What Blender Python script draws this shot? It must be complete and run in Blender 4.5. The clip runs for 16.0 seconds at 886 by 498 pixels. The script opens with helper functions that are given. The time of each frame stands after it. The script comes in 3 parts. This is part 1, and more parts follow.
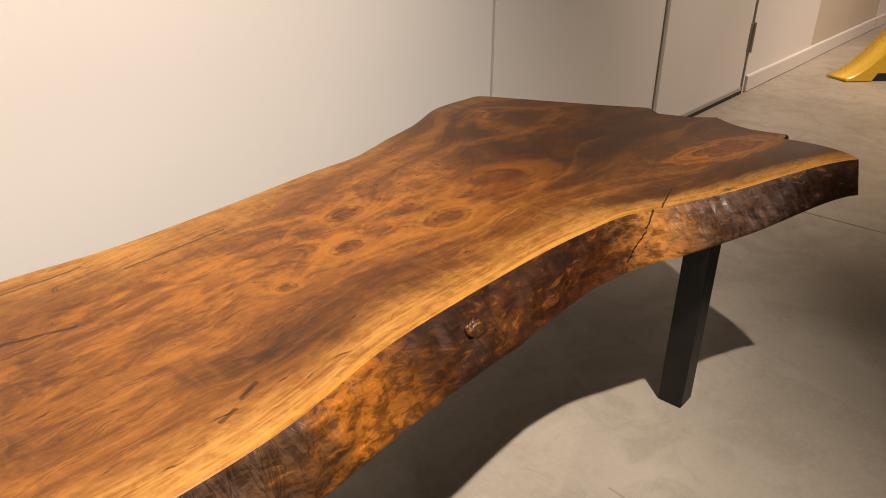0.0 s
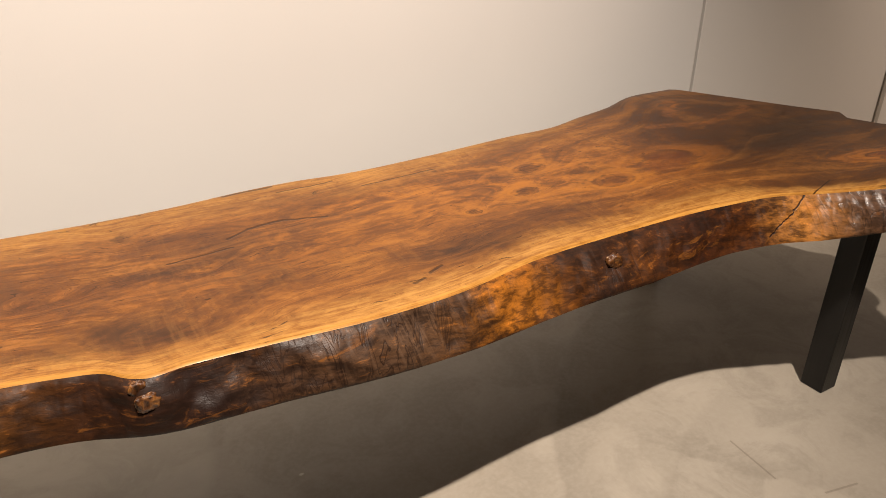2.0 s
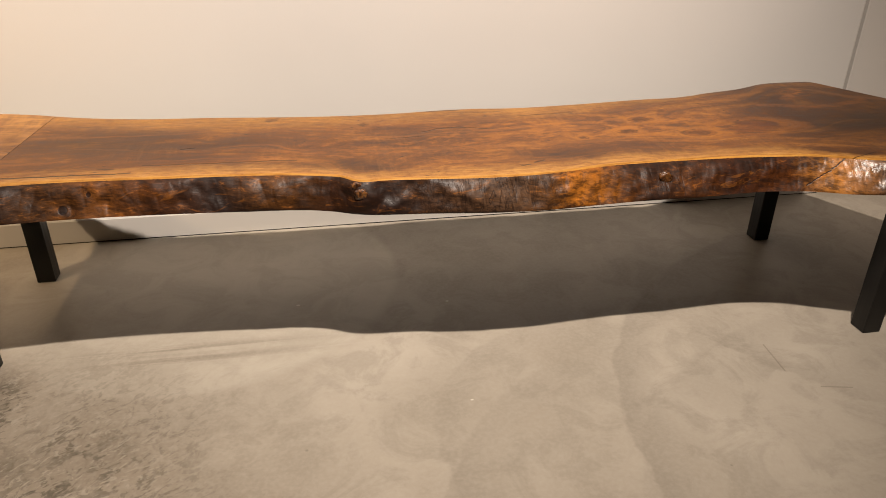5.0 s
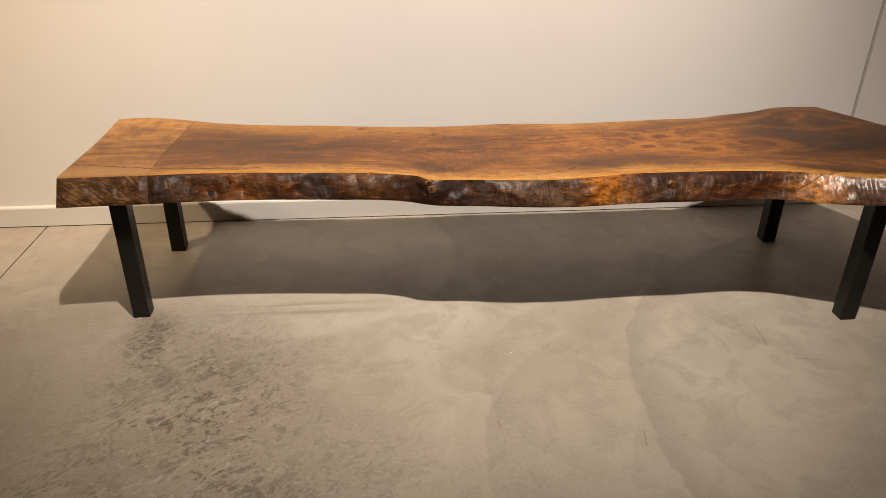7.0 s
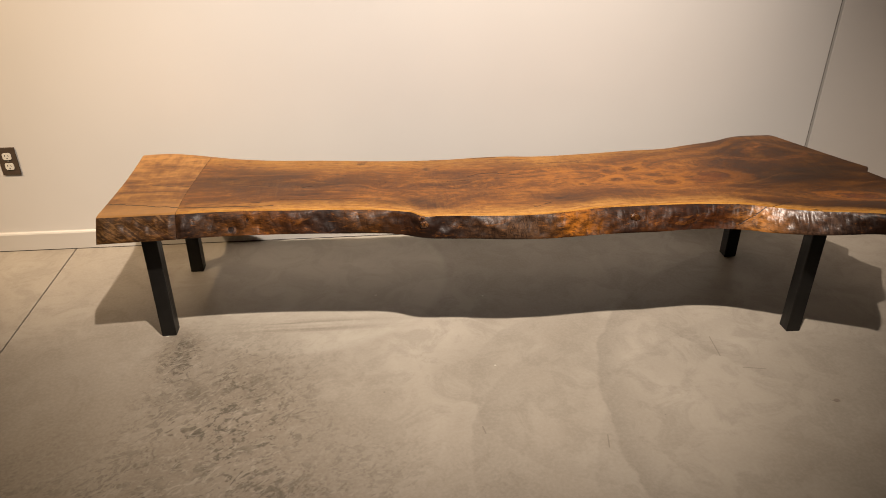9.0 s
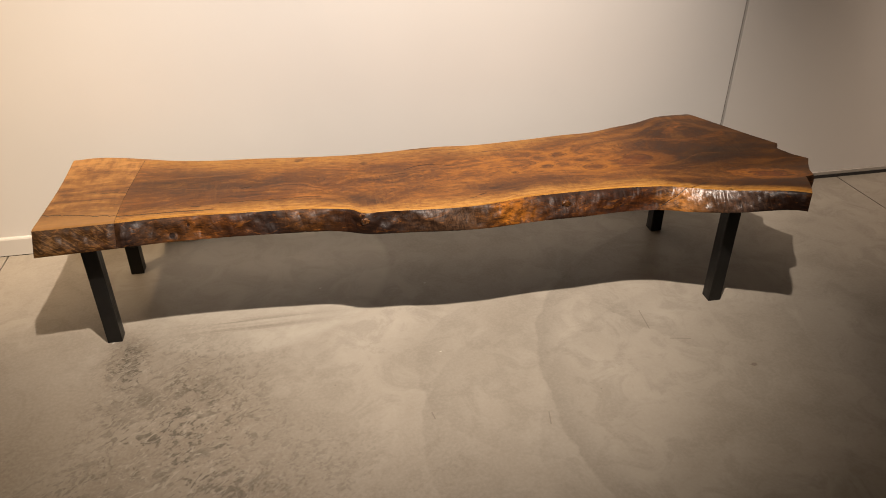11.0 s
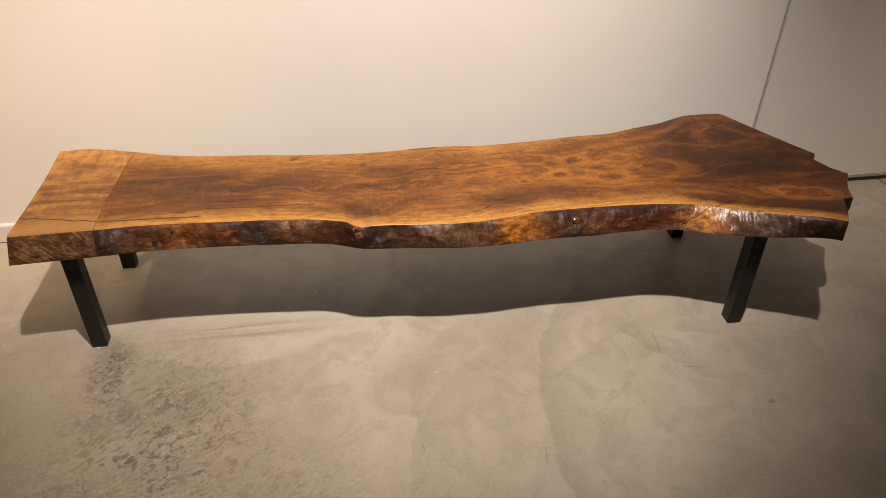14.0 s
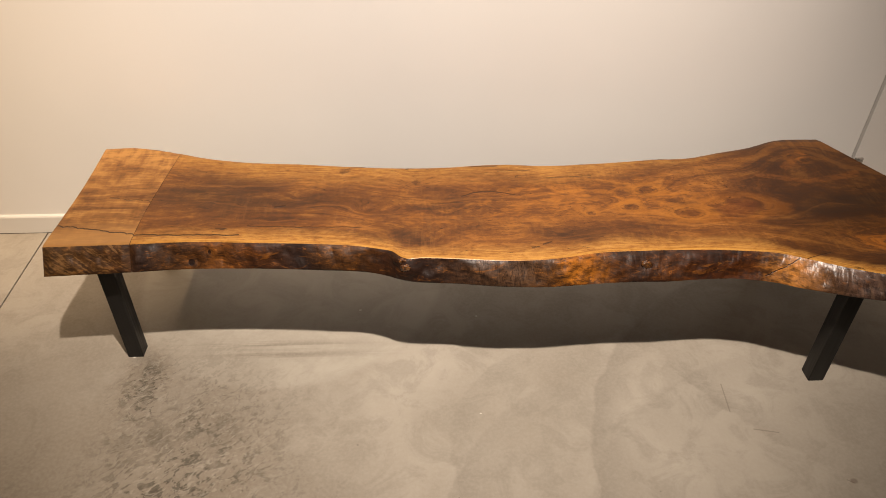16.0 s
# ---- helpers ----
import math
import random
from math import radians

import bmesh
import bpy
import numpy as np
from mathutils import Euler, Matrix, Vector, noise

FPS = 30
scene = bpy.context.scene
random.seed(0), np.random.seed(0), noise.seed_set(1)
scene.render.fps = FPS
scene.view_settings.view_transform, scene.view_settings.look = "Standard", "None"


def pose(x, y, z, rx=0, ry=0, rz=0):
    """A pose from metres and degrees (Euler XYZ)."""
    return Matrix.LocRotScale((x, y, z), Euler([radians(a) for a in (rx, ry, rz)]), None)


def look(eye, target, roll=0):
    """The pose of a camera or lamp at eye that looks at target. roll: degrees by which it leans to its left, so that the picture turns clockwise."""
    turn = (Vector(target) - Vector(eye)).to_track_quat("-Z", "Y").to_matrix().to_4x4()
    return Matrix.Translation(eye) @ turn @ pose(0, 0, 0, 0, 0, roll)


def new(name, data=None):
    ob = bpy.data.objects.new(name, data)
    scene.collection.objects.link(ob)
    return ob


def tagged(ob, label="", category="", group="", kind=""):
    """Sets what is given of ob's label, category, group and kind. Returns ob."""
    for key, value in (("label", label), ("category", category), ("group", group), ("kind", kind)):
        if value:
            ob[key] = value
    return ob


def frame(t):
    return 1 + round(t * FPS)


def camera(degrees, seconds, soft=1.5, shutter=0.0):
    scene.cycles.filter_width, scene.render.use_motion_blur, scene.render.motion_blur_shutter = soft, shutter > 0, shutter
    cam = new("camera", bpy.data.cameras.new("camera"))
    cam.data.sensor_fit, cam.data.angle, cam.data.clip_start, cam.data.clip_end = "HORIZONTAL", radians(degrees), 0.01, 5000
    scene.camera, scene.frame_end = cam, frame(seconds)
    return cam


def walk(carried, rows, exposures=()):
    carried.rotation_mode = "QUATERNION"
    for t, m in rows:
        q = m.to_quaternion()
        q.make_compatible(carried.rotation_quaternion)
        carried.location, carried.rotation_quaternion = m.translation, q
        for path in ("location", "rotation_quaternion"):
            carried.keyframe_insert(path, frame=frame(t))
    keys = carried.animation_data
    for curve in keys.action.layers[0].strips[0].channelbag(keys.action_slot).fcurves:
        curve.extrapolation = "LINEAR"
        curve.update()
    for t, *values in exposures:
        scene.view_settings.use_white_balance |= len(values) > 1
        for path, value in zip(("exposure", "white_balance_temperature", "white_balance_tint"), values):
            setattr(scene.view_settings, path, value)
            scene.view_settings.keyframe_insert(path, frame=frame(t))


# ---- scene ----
cam = camera(63.5, 16.0, soft=0.9)
PATH = [
    (0, (1.043, -0.596, 0.955), (2.377, 0.59, 0.053), 0.3),
    (0.5, (1.003, -0.643, 0.969), (2.253, 0.628, 0.062), 0.3),
    (1, (0.967, -0.707, 0.98), (2.114, 0.658, 0.074), 0.2),
    (1.5, (0.931, -0.777, 0.982), (1.963, 0.682, 0.083), 0.3),
    (2, (0.9, -0.847, 0.987), (1.801, 0.691, 0.08), 0.1),
    (2.5, (0.867, -0.947, 1.008), (1.622, 0.659, 0.085), 0.1),
    (3, (0.833, -1.051, 1.026), (1.466, 0.611, 0.11), 0.2),
    (3.5, (0.839, -1.161, 1.043), (1.368, 0.535, 0.125), 0.4),
    (4, (0.865, -1.283, 1.045), (1.314, 0.438, 0.129), 0.4),
    (6.5, (0.822, -1.909, 1.187), (1.0, -0.148, 0.256), 0.5),
    (7, (0.798, -1.989, 1.249), (0.961, -0.223, 0.324), 0.5),
    (7.5, (0.787, -2.052, 1.324), (0.955, -0.29, 0.392), 0.6),
    (8, (0.797, -2.106, 1.394), (0.953, -0.346, 0.456), 0.3),
    (10.5, (0.788, -2.232, 1.607), (1.064, -0.535, 0.585), -0.2),
    (11, (0.783, -2.213, 1.624), (1.117, -0.539, 0.583), 0.0),
    (11.5, (0.792, -2.191, 1.647), (1.151, -0.533, 0.588), 0.0),
    (12, (0.8, -2.162, 1.658), (1.166, -0.516, 0.583), 0.1),
    (12.5, (0.826, -2.116, 1.676), (1.184, -0.483, 0.577), 0.1),
    (13, (0.848, -2.067, 1.694), (1.189, -0.447, 0.572), 0.4),
    (13.5, (0.883, -2.024, 1.706), (1.183, -0.408, 0.566), 0.4),
    (14, (0.917, -1.97, 1.725), (1.165, -0.362, 0.561), 0.6),
    (14.5, (0.952, -1.911, 1.742), (1.139, -0.31, 0.558), 0.6),
    (15, (0.967, -1.846, 1.76), (1.103, -0.258, 0.553), 0.7),
    (15.5, (0.963, -1.783, 1.767), (1.068, -0.201, 0.548), 0.8),
    (16, (0.967, -1.698, 1.784), (1.044, -0.134, 0.54), 0.6),
]
walk(cam, [(t, look(eye, target, roll)) for t, eye, target, roll in PATH], exposures=((0, 0.16), (2, 0.1), (4, 0.0), (7, -0.1), (12, -0.07), (16, -0.07)))

# ---- light ----
scene.view_settings.exposure = 0.0
world = bpy.data.worlds.new("world")
scene.world = world
world.use_nodes = True
world.node_tree.nodes["Background"].inputs["Color"].default_value = (0.9, 0.78, 0.66, 1)
world.node_tree.nodes["Background"].inputs["Strength"].default_value = 0.0006


def spot(name, eye, target, watts, degrees, blend, radius, colour):
    data = bpy.data.lights.new(name, "SPOT")
    data.energy, data.spot_size, data.spot_blend = watts, radians(degrees), blend
    data.shadow_soft_size, data.color = radius, colour
    ob = new(name, data)
    ob.matrix_world = look(eye, target)
    return ob


spot("track_spot_bench", (1.16, -1.47, 4.0), (1.09, 0.53, 0.66), 1400, 61, 1.0, 0.045, (1.0, 0.86, 0.742))
spot("track_spot_wall", (-2.0, -1.0, 3.9), (-1.30, 0.7, 1.85), 1080, 54, 1.0, 0.06, (1.0, 0.72, 0.45))
# unseen lamp, added to brighten the doors and the floor before them
spot("fill_spot_doors", (4.75, -1.5, 4.0), (4.76, 0.6, 0.7), 610, 62, 1.0, 0.06, (1.0, 0.80, 0.65))
spot("track_spot_exhibit", (6.9, -1.5, 4.0), (6.8, 0.6, 0.5), 600, 58, 1.0, 0.06, (1.0, 0.74, 0.58))


# ---- material helpers ----
class Nodes:
    """Short forms for building a node material."""

    def __init__(self, name):
        self.mat = bpy.data.materials.new(name)
        self.mat.use_nodes = True
        self.tree = self.mat.node_tree
        self.bsdf = self.tree.nodes["Principled BSDF"]
        self.place = self.tree.nodes.new("ShaderNodeTexCoord").outputs["Object"]
        split = self.tree.nodes.new("ShaderNodeSeparateXYZ")
        self.tree.links.new(self.place, split.inputs[0])
        self.x, self.y, self.z = split.outputs

    def put(self, socket, value):
        if isinstance(value, bpy.types.NodeSocket):
            self.tree.links.new(value, socket)
        else:
            socket.default_value = value

    def math(self, op, *args, clamp=False):
        node = self.tree.nodes.new("ShaderNodeMath")
        node.operation, node.use_clamp = op, clamp
        for socket, value in zip(node.inputs, args):
            self.put(socket, value)
        return node.outputs[0]

    def add(self, a, b):
        return self.math("ADD", a, b)

    def sub(self, a, b):
        return self.math("SUBTRACT", a, b)

    def mul(self, a, b):
        return self.math("MULTIPLY", a, b)

    def vec(self, x, y, z=0.0):
        node = self.tree.nodes.new("ShaderNodeCombineXYZ")
        for socket, value in zip(node.inputs, (x, y, z)):
            self.put(socket, value)
        return node.outputs[0]

    def noise(self, vector, scale, detail=4.0, rough=0.55, warp=0.0):
        node = self.tree.nodes.new("ShaderNodeTexNoise")
        self.put(node.inputs["Vector"], vector)
        for key, value in (("Scale", scale), ("Detail", detail), ("Roughness", rough), ("Distortion", warp)):
            node.inputs[key].default_value = value
        return node.outputs[0]

    def voronoi(self, vector, scale, feature="DISTANCE_TO_EDGE"):
        node = self.tree.nodes.new("ShaderNodeTexVoronoi")
        node.feature = feature
        self.put(node.inputs["Vector"], vector)
        node.inputs["Scale"].default_value = scale
        return node.outputs["Distance"]

    def step(self, value, low, high, to_low=0.0, to_high=1.0):
        node = self.tree.nodes.new("ShaderNodeMapRange")
        node.interpolation_type = "SMOOTHSTEP"
        for socket, v in zip(node.inputs, (value, low, high, to_low, to_high)):
            self.put(socket, v)
        return node.outputs[0]

    def ramp(self, value, stops):
        node = self.tree.nodes.new("ShaderNodeValToRGB")
        while len(node.color_ramp.elements) < len(stops):
            node.color_ramp.elements.new(0.5)
        for element, (at, colour) in zip(node.color_ramp.elements, stops):
            element.position, element.color = at, (*colour, 1)
        self.put(node.inputs[0], value)
        return node.outputs[0]

    def mix(self, factor, a, b, mode="MIX"):
        node = self.tree.nodes.new("ShaderNodeMix")
        node.data_type, node.blend_type = "RGBA", mode
        self.put(node.inputs[0], factor)
        for socket, value in ((node.inputs[6], a), (node.inputs[7], b)):
            self.put(socket, (*value, 1) if isinstance(value, tuple) else value)
        return node.outputs[2]

    def blob(self, x, y, rx, ry, turn=0.0, px=None, py=None):
        """exp(-d^2) round a centre, with an ellipse's radii in metres."""
        px, py = px or self.x, py or self.y
        dx, dy = self.sub(px, x), self.sub(py, y)
        c, s = math.cos(radians(turn)), math.sin(radians(turn))
        a = self.mul(self.add(self.mul(dx, c), self.mul(dy, s)), 1 / rx)
        b = self.mul(self.sub(self.mul(dy, c), self.mul(dx, s)), 1 / ry)
        d = self.add(self.mul(a, a), self.mul(b, b))
        return self.math("EXPONENT", self.mul(d, -1.0))

    def oval(self, x, y, rx, ry, px, py, turn=0.0):
        """The distance from a centre, 1 on an ellipse's rim."""
        dx, dy = self.sub(px, x), self.sub(py, y)
        c, s = math.cos(radians(turn)), math.sin(radians(turn))
        a = self.mul(self.add(self.mul(dx, c), self.mul(dy, s)), 1 / rx)
        b = self.mul(self.sub(self.mul(dy, c), self.mul(dx, s)), 1 / ry)
        return self.math("SQRT", self.add(self.mul(a, a), self.mul(b, b)))

    def line(self, x0, y0, x1, y1, width, px=None, py=None):
        """1 on a short line from one point to another, 0 away from it."""
        px, py = px or self.x, py or self.y
        ex, ey = x1 - x0, y1 - y0
        n = ex * ex + ey * ey
        dx, dy = self.sub(px, x0), self.sub(py, y0)
        h = self.math("MULTIPLY", self.add(self.mul(dx, ex), self.mul(dy, ey)), 1 / n, clamp=True)
        ax, ay = self.sub(dx, self.mul(h, ex)), self.sub(dy, self.mul(h, ey))
        d = self.math("SQRT", self.add(self.mul(ax, ax), self.mul(ay, ay)))
        return self.step(d, width * 0.4, width, 1.0, 0.0)

    def done(self, colour, rough=0.5, bump=None, strength=0.3, depth=0.002, coat=0.0, coat_rough=0.1, metal=0.0, specular=0.5):
        b = self.bsdf.inputs
        self.put(b["Base Color"], (*colour, 1) if isinstance(colour, tuple) else colour)
        self.put(b["Roughness"], rough)
        self.put(b["Coat Weight"], coat)
        self.put(b["Coat Roughness"], coat_rough)
        b["Metallic"].default_value, b["Specular IOR Level"].default_value = metal, specular
        if bump is not None:
            node = self.tree.nodes.new("ShaderNodeBump")
            node.inputs["Strength"].default_value, node.inputs["Distance"].default_value = strength, depth
            self.put(node.inputs["Height"], bump)
            self.tree.links.new(node.outputs[0], b["Normal"])
            self.tree.links.new(node.outputs[0], b["Coat Normal"])
        return self.mat


# ---- materials ----
def wall_paint(name, colour):
    n = Nodes(name)
    fine = n.noise(n.place, 260, 2)
    wide = n.noise(n.place, 1.3, 3)
    tint = n.mix(n.step(wide, 0.3, 0.7), colour, tuple(c * 0.965 for c in colour))
    return n.done(tint, n.step(fine, 0.2, 0.8, 0.5, 0.62), fine, 0.12, 0.001, specular=0.35)


def concrete():
    n = Nodes("polished_concrete")
    warp = n.noise(n.place, 1.1, 3)
    cloud = n.noise(n.place, 1.6, 5, 0.6, 0.4)
    mottle = n.noise(n.place, 7, 6, 0.68, 0.9)
    fine = n.noise(n.place, 90, 4, 0.6)
    base = n.ramp(cloud, [(0.30, (0.30, 0.264, 0.216)), (0.5, (0.385, 0.346, 0.292)), (0.70, (0.47, 0.428, 0.368))])
    base = n.mix(n.step(mottle, 0.45, 0.62, 0.0, 0.5), base, (0.29, 0.26, 0.215))
    wx, wy = n.add(n.x, n.mul(n.sub(warp, 0.5), 0.08)), n.add(n.y, n.mul(n.sub(mottle, 0.5), 0.08))
    flow = n.noise(n.place, 12, 4, 0.6)
    # edges that the trowel left, each darker on its inner side
    for cx, cy, r, w, k in ((2.568, -0.642, 1.115, 0.12, 0.46), (1.484, -0.416, 0.424, 0.10, 0.28), (1.658, -0.761, 0.638, 0.16, 0.34), (1.459, -0.711, 0.35, 0.10, 0.15), (2.25, -0.95, 0.90, 0.20, 0.2), (3.6, -0.6, 1.1, 0.2, 0.2), (2.75, 0.35, 1.05, 0.10, 0.25)):
        dx, dy = n.sub(wx, cx + 0.008), n.sub(wy, cy)
        d = n.math("SQRT", n.add(n.mul(dx, dx), n.mul(dy, dy)))
        band = n.mul(n.mul(n.step(n.add(d, n.mul(n.sub(flow, 0.5), 0.05)), r - 0.008, r + 0.006, 1.0, 0.0), n.step(d, r - w, r)), n.step(dx, -0.5 * r, 0.1 * r, 1.0, 0.0))
        base = n.mix(n.mul(band, n.mul(n.step(cloud, 0.38, 0.62, 0.15, 1.2), k)), base, (0.225, 0.20, 0.165))
    # a pale smear with a curved edge behind the worn patch
    dx, dy = n.sub(wx, 0.5), n.sub(wy, 0.4)
    d = n.math("SQRT", n.add(n.mul(dx, dx), n.mul(dy, dy)))
    base = n.mix(n.mul(n.step(d, 0.54, 0.575, 1.0, 0.0), n.step(mottle, 0.3, 0.6, 0.75, 0.45)), base, (0.52, 0.485, 0.42))
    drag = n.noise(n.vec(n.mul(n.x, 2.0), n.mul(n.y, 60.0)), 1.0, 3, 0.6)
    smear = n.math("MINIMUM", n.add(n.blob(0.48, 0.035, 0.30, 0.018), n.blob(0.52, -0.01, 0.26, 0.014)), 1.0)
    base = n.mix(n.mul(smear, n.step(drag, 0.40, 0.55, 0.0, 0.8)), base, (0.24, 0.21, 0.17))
    # worn, flaking sealer in front of one leg
    patch = n.math("MINIMUM", n.add(n.blob(0.30, -0.46, 0.22, 0.34), n.add(n.blob(0.09, -0.14, 0.07, 0.16), n.mul(n.blob(0.25, -0.95, 0.62, 0.38), 0.75))), 1.0)
    du, dv = n.add(n.mul(n.x, 0.80), n.mul(n.y, 0.60)), n.sub(n.mul(n.y, 0.80), n.mul(n.x, 0.60))
    flake = n.noise(n.vec(n.mul(du, 17.0), n.mul(dv, 34.0)), 1.0, 7, 0.66, 1.6)
    flake2 = n.noise(n.place, 21, 6, 0.62, 1.4)
    thick = n.noise(n.place, 5.0, 4, 0.6, 0.5)
    worn = n.mul(patch, n.mul(n.step(n.add(n.mul(flake, 0.55), n.mul(flake2, 0.45)), 0.505, 0.545), n.step(thick, 0.36, 0.56, 0.15, 1.0)))
    # brown stain, with the spot's falloff towards the near left painted in
    broad = n.math("MINIMUM", n.add(patch, n.add(n.mul(n.blob(0.85, -0.95, 0.5, 0.33), 0.6), n.mul(n.blob(-0.35, -0.6, 0.65, 0.75), 0.9))), 1.0)
    base = n.mix(n.mul(broad, n.step(cloud, 0.35, 0.65, 0.80, 0.60)), base, (0.235, 0.192, 0.143))
    dirt = n.math("MINIMUM", n.add(n.blob(0.09, -0.15, 0.04, 0.15), n.add(n.blob(0.16, -0.34, 0.10, 0.045, 12), n.mul(n.blob(0.40, -0.30, 0.14, 0.09), 0.7))), 1.0)
    base = n.mix(n.mul(dirt, n.step(flake2, 0.36, 0.60, 0.25, 0.85)), base, (0.155, 0.130, 0.098))
    base = n.mix(n.mul(worn, 0.95), base, (0.100, 0.083, 0.060))
    chips = n.mul(patch, n.step(n.noise(n.vec(n.mul(du, 26.0), n.mul(dv, 50.0), 4.0), 1.0, 5, 0.62, 1.3), 0.56, 0.61))
    base = n.mix(n.mul(chips, 0.5), base, (0.46, 0.42, 0.355))
    base = n.mix(n.step(fine, 0.35, 0.7, 0.0, 0.2), base, (0.5, 0.465, 0.41))
    # scratches and dropped specks
    for x0, y0, x1, y1 in ((1.95, -0.19, 1.94, -0.30), (1.99, -0.37, 2.06, -0.385), (1.44, -0.64, 1.43, -0.69), (1.075, -0.57, 1.08, -0.60), (3.20, 0.02, 3.28, 0.0), (2.19, -0.555, 2.205, -0.565)):
        base = n.mix(n.mul(n.line(x0, y0, x1, y1, 0.003), 0.4), base, (0.13, 0.10, 0.075))
    for x, y, r in ((0.764, 0.20, 0.006), (1.18, 0.155, 0.005), (0.02, -0.005, 0.006), (1.16, -0.28, 0.004)):
        base = n.mix(n.step(n.blob(x, y, r, r * 0.7), 0.3, 0.6, 0.0, 0.8), base, (0.72, 0.69, 0.62))
    base = n.mix(n.step(n.blob(2.21, -0.559, 0.014, 0.011, px=wx), 0.3, 0.8, 0.0, 0.55), base, (0.13, 0.085, 0.065))
    specks = n.step(n.voronoi(n.place, 5.5, "F1"), 0.010, 0.026, 1.0, 0.0)
    base = n.mix(n.mul(specks, 0.45), base, (0.12, 0.10, 0.075))
    base = n.mix(1.0, base, (0.83, 0.81, 0.775), "MULTIPLY")
    rough = n.add(n.step(mottle, 0.3, 0.7, 0.32, 0.46), n.mul(worn, 0.12))
    return n.done(base, rough, n.add(n.mul(fine, 0.3), mottle), 0.06, 0.002, specular=0.45)


KNOTS = (  # x, y, radii along and across the grain
    (1.726, 0.224, 0.036, 0.022), (1.829, 0.091, 0.046, 0.026), (1.645, 0.130, 0.028, 0.016), (1.518, 0.101, 0.014, 0.010),
    (0.732, 0.364, 0.022, 0.022), (0.975, 0.292, 0.022, 0.020), (0.980, -0.028, 0.050, 0.022), (0.835, 0.14, 0.028, 0.014), (1.06, 0.125, 0.016, 0.008), (0.55, 0.165, 0.016, 0.007),
)


def walnut():
    n = Nodes("oiled_walnut")
    uv = n.tree.nodes.new("ShaderNodeUVMap")
    uv.uv_map = "edges"
    split = n.tree.nodes.new("ShaderNodeSeparateXYZ")
    n.tree.links.new(uv.outputs[0], split.inputs[0])
    front, back = split.outputs[0], split.outputs[1]
    across = n.math("DIVIDE", front, n.add(front, back))
    slow = n.noise(n.place, 2.0, 3, 0.5)
    mid = n.noise(n.vec(n.mul(n.x, 4.0), n.mul(n.y, 9.0)), 1.0, 5, 0.6)
    # the height of the figure: its contour lines are the grain
    g = n.add(n.mul(across, 0.5), n.add(n.mul(n.sub(slow, 0.5), 0.11), n.mul(n.sub(mid, 0.5), 0.085)))
    kx = n.add(n.x, n.mul(n.sub(n.noise(n.place, 38, 4, 0.65), 0.5), 0.05))
    ky = n.add(n.y, n.mul(n.sub(n.noise(n.vec(n.y, n.x, 3.0), 42, 4, 0.65), 0.5), 0.035))
    dark, whorl, halo = None, 0.0, 0.0
    for x, y, rx, ry in KNOTS[:4]:
        d = n.oval(x, y, rx, ry, n.add(n.x, n.mul(n.sub(kx, n.x), 0.45)), n.add(n.y, n.mul(n.sub(ky, n.y), 0.45)))
        whorl = n.add(whorl, n.mul(n.step(n.math("SINE", n.mul(d, 14.0)), -0.2, 0.9), n.step(d, 0.7, 1.9, 1.0, 0.0)))
        halo = n.add(halo, n.mul(n.step(d, 0.8, 1.25), n.step(d, 1.3, 2.4, 1.0, 0.0)))
    for x, y, rx, ry in KNOTS:
        g = n.add(g, n.mul(n.blob(x, y, rx * 2.3, ry * 2.3), 0.075 if rx > 0.025 else 0.04))
        k = n.blob(x, y, rx * 0.85, ry * 0.85, px=kx, py=ky)
        dark = k if dark is None else n.add(dark, k)
    g = n.add(g, n.mul(n.blob(2.03, 0.13, 0.15, 0.075, -14), 0.17))
    g = n.add(g, n.mul(n.blob(2.42, -0.115, 0.15, 0.060, -22), 0.17))
    g = n.add(g, n.mul(n.blob(2.27, 0.35, 0.15, 0.09, 40), -0.12))
    g = n.add(g, n.mul(n.blob(0.62, 0.20, 0.13, 0.05, -8), 0.05))
    g = n.add(g, n.mul(n.blob(1.22, 0.23, 0.12, 0.035, -4), 0.045))
    streak = n.noise(n.vec(n.mul(n.x, 1.6), n.mul(g, 30.0)), 1.0, 7, 0.66)
    thread = n.noise(n.vec(n.mul(n.x, 7.0), n.mul(g, 380.0)), 1.0, 4, 0.7)
    rings = n.noise(n.vec(n.mul(n.x, 0.8), n.mul(g, 75.0), 3.0), 1.0, 3, 0.5)
    blotch = n.noise(n.vec(n.mul(n.x, 4.5), n.mul(n.y, 11.0), 5.0), 1.0, 7, 0.66, 0.8)
    cloudy = n.noise(n.vec(n.mul(n.x, 7.0), n.mul(n.y, 9.0), 11.0), 1.0, 6, 0.68, 1.0)
    vein = n.step(n.math("ABSOLUTE", n.sub(n.noise(n.vec(n.mul(n.x, 2.6), n.mul(g, 95.0), 9.0), 1.0, 3, 0.6), 0.5)), 0.0, 0.022, 1.0, 0.0)
    vein = n.mul(vein, n.step(cloudy, 0.42, 0.62, 0.15, 1.0))
    crisp = n.noise(n.vec(n.mul(n.x, 26.0), n.mul(n.y, 70.0), 2.0), 1.0, 6, 0.72, 0.7)
    mottle = n.noise(n.vec(n.mul(n.x, 15.0), n.mul(n.y, 27.0), 8.0), 1.0, 7, 0.68, 1.3)
    tone = n.add(n.add(n.mul(streak, 0.30), n.mul(cloudy, 0.12)), n.add(n.mul(blotch, 0.24), n.mul(mottle, 0.13)))
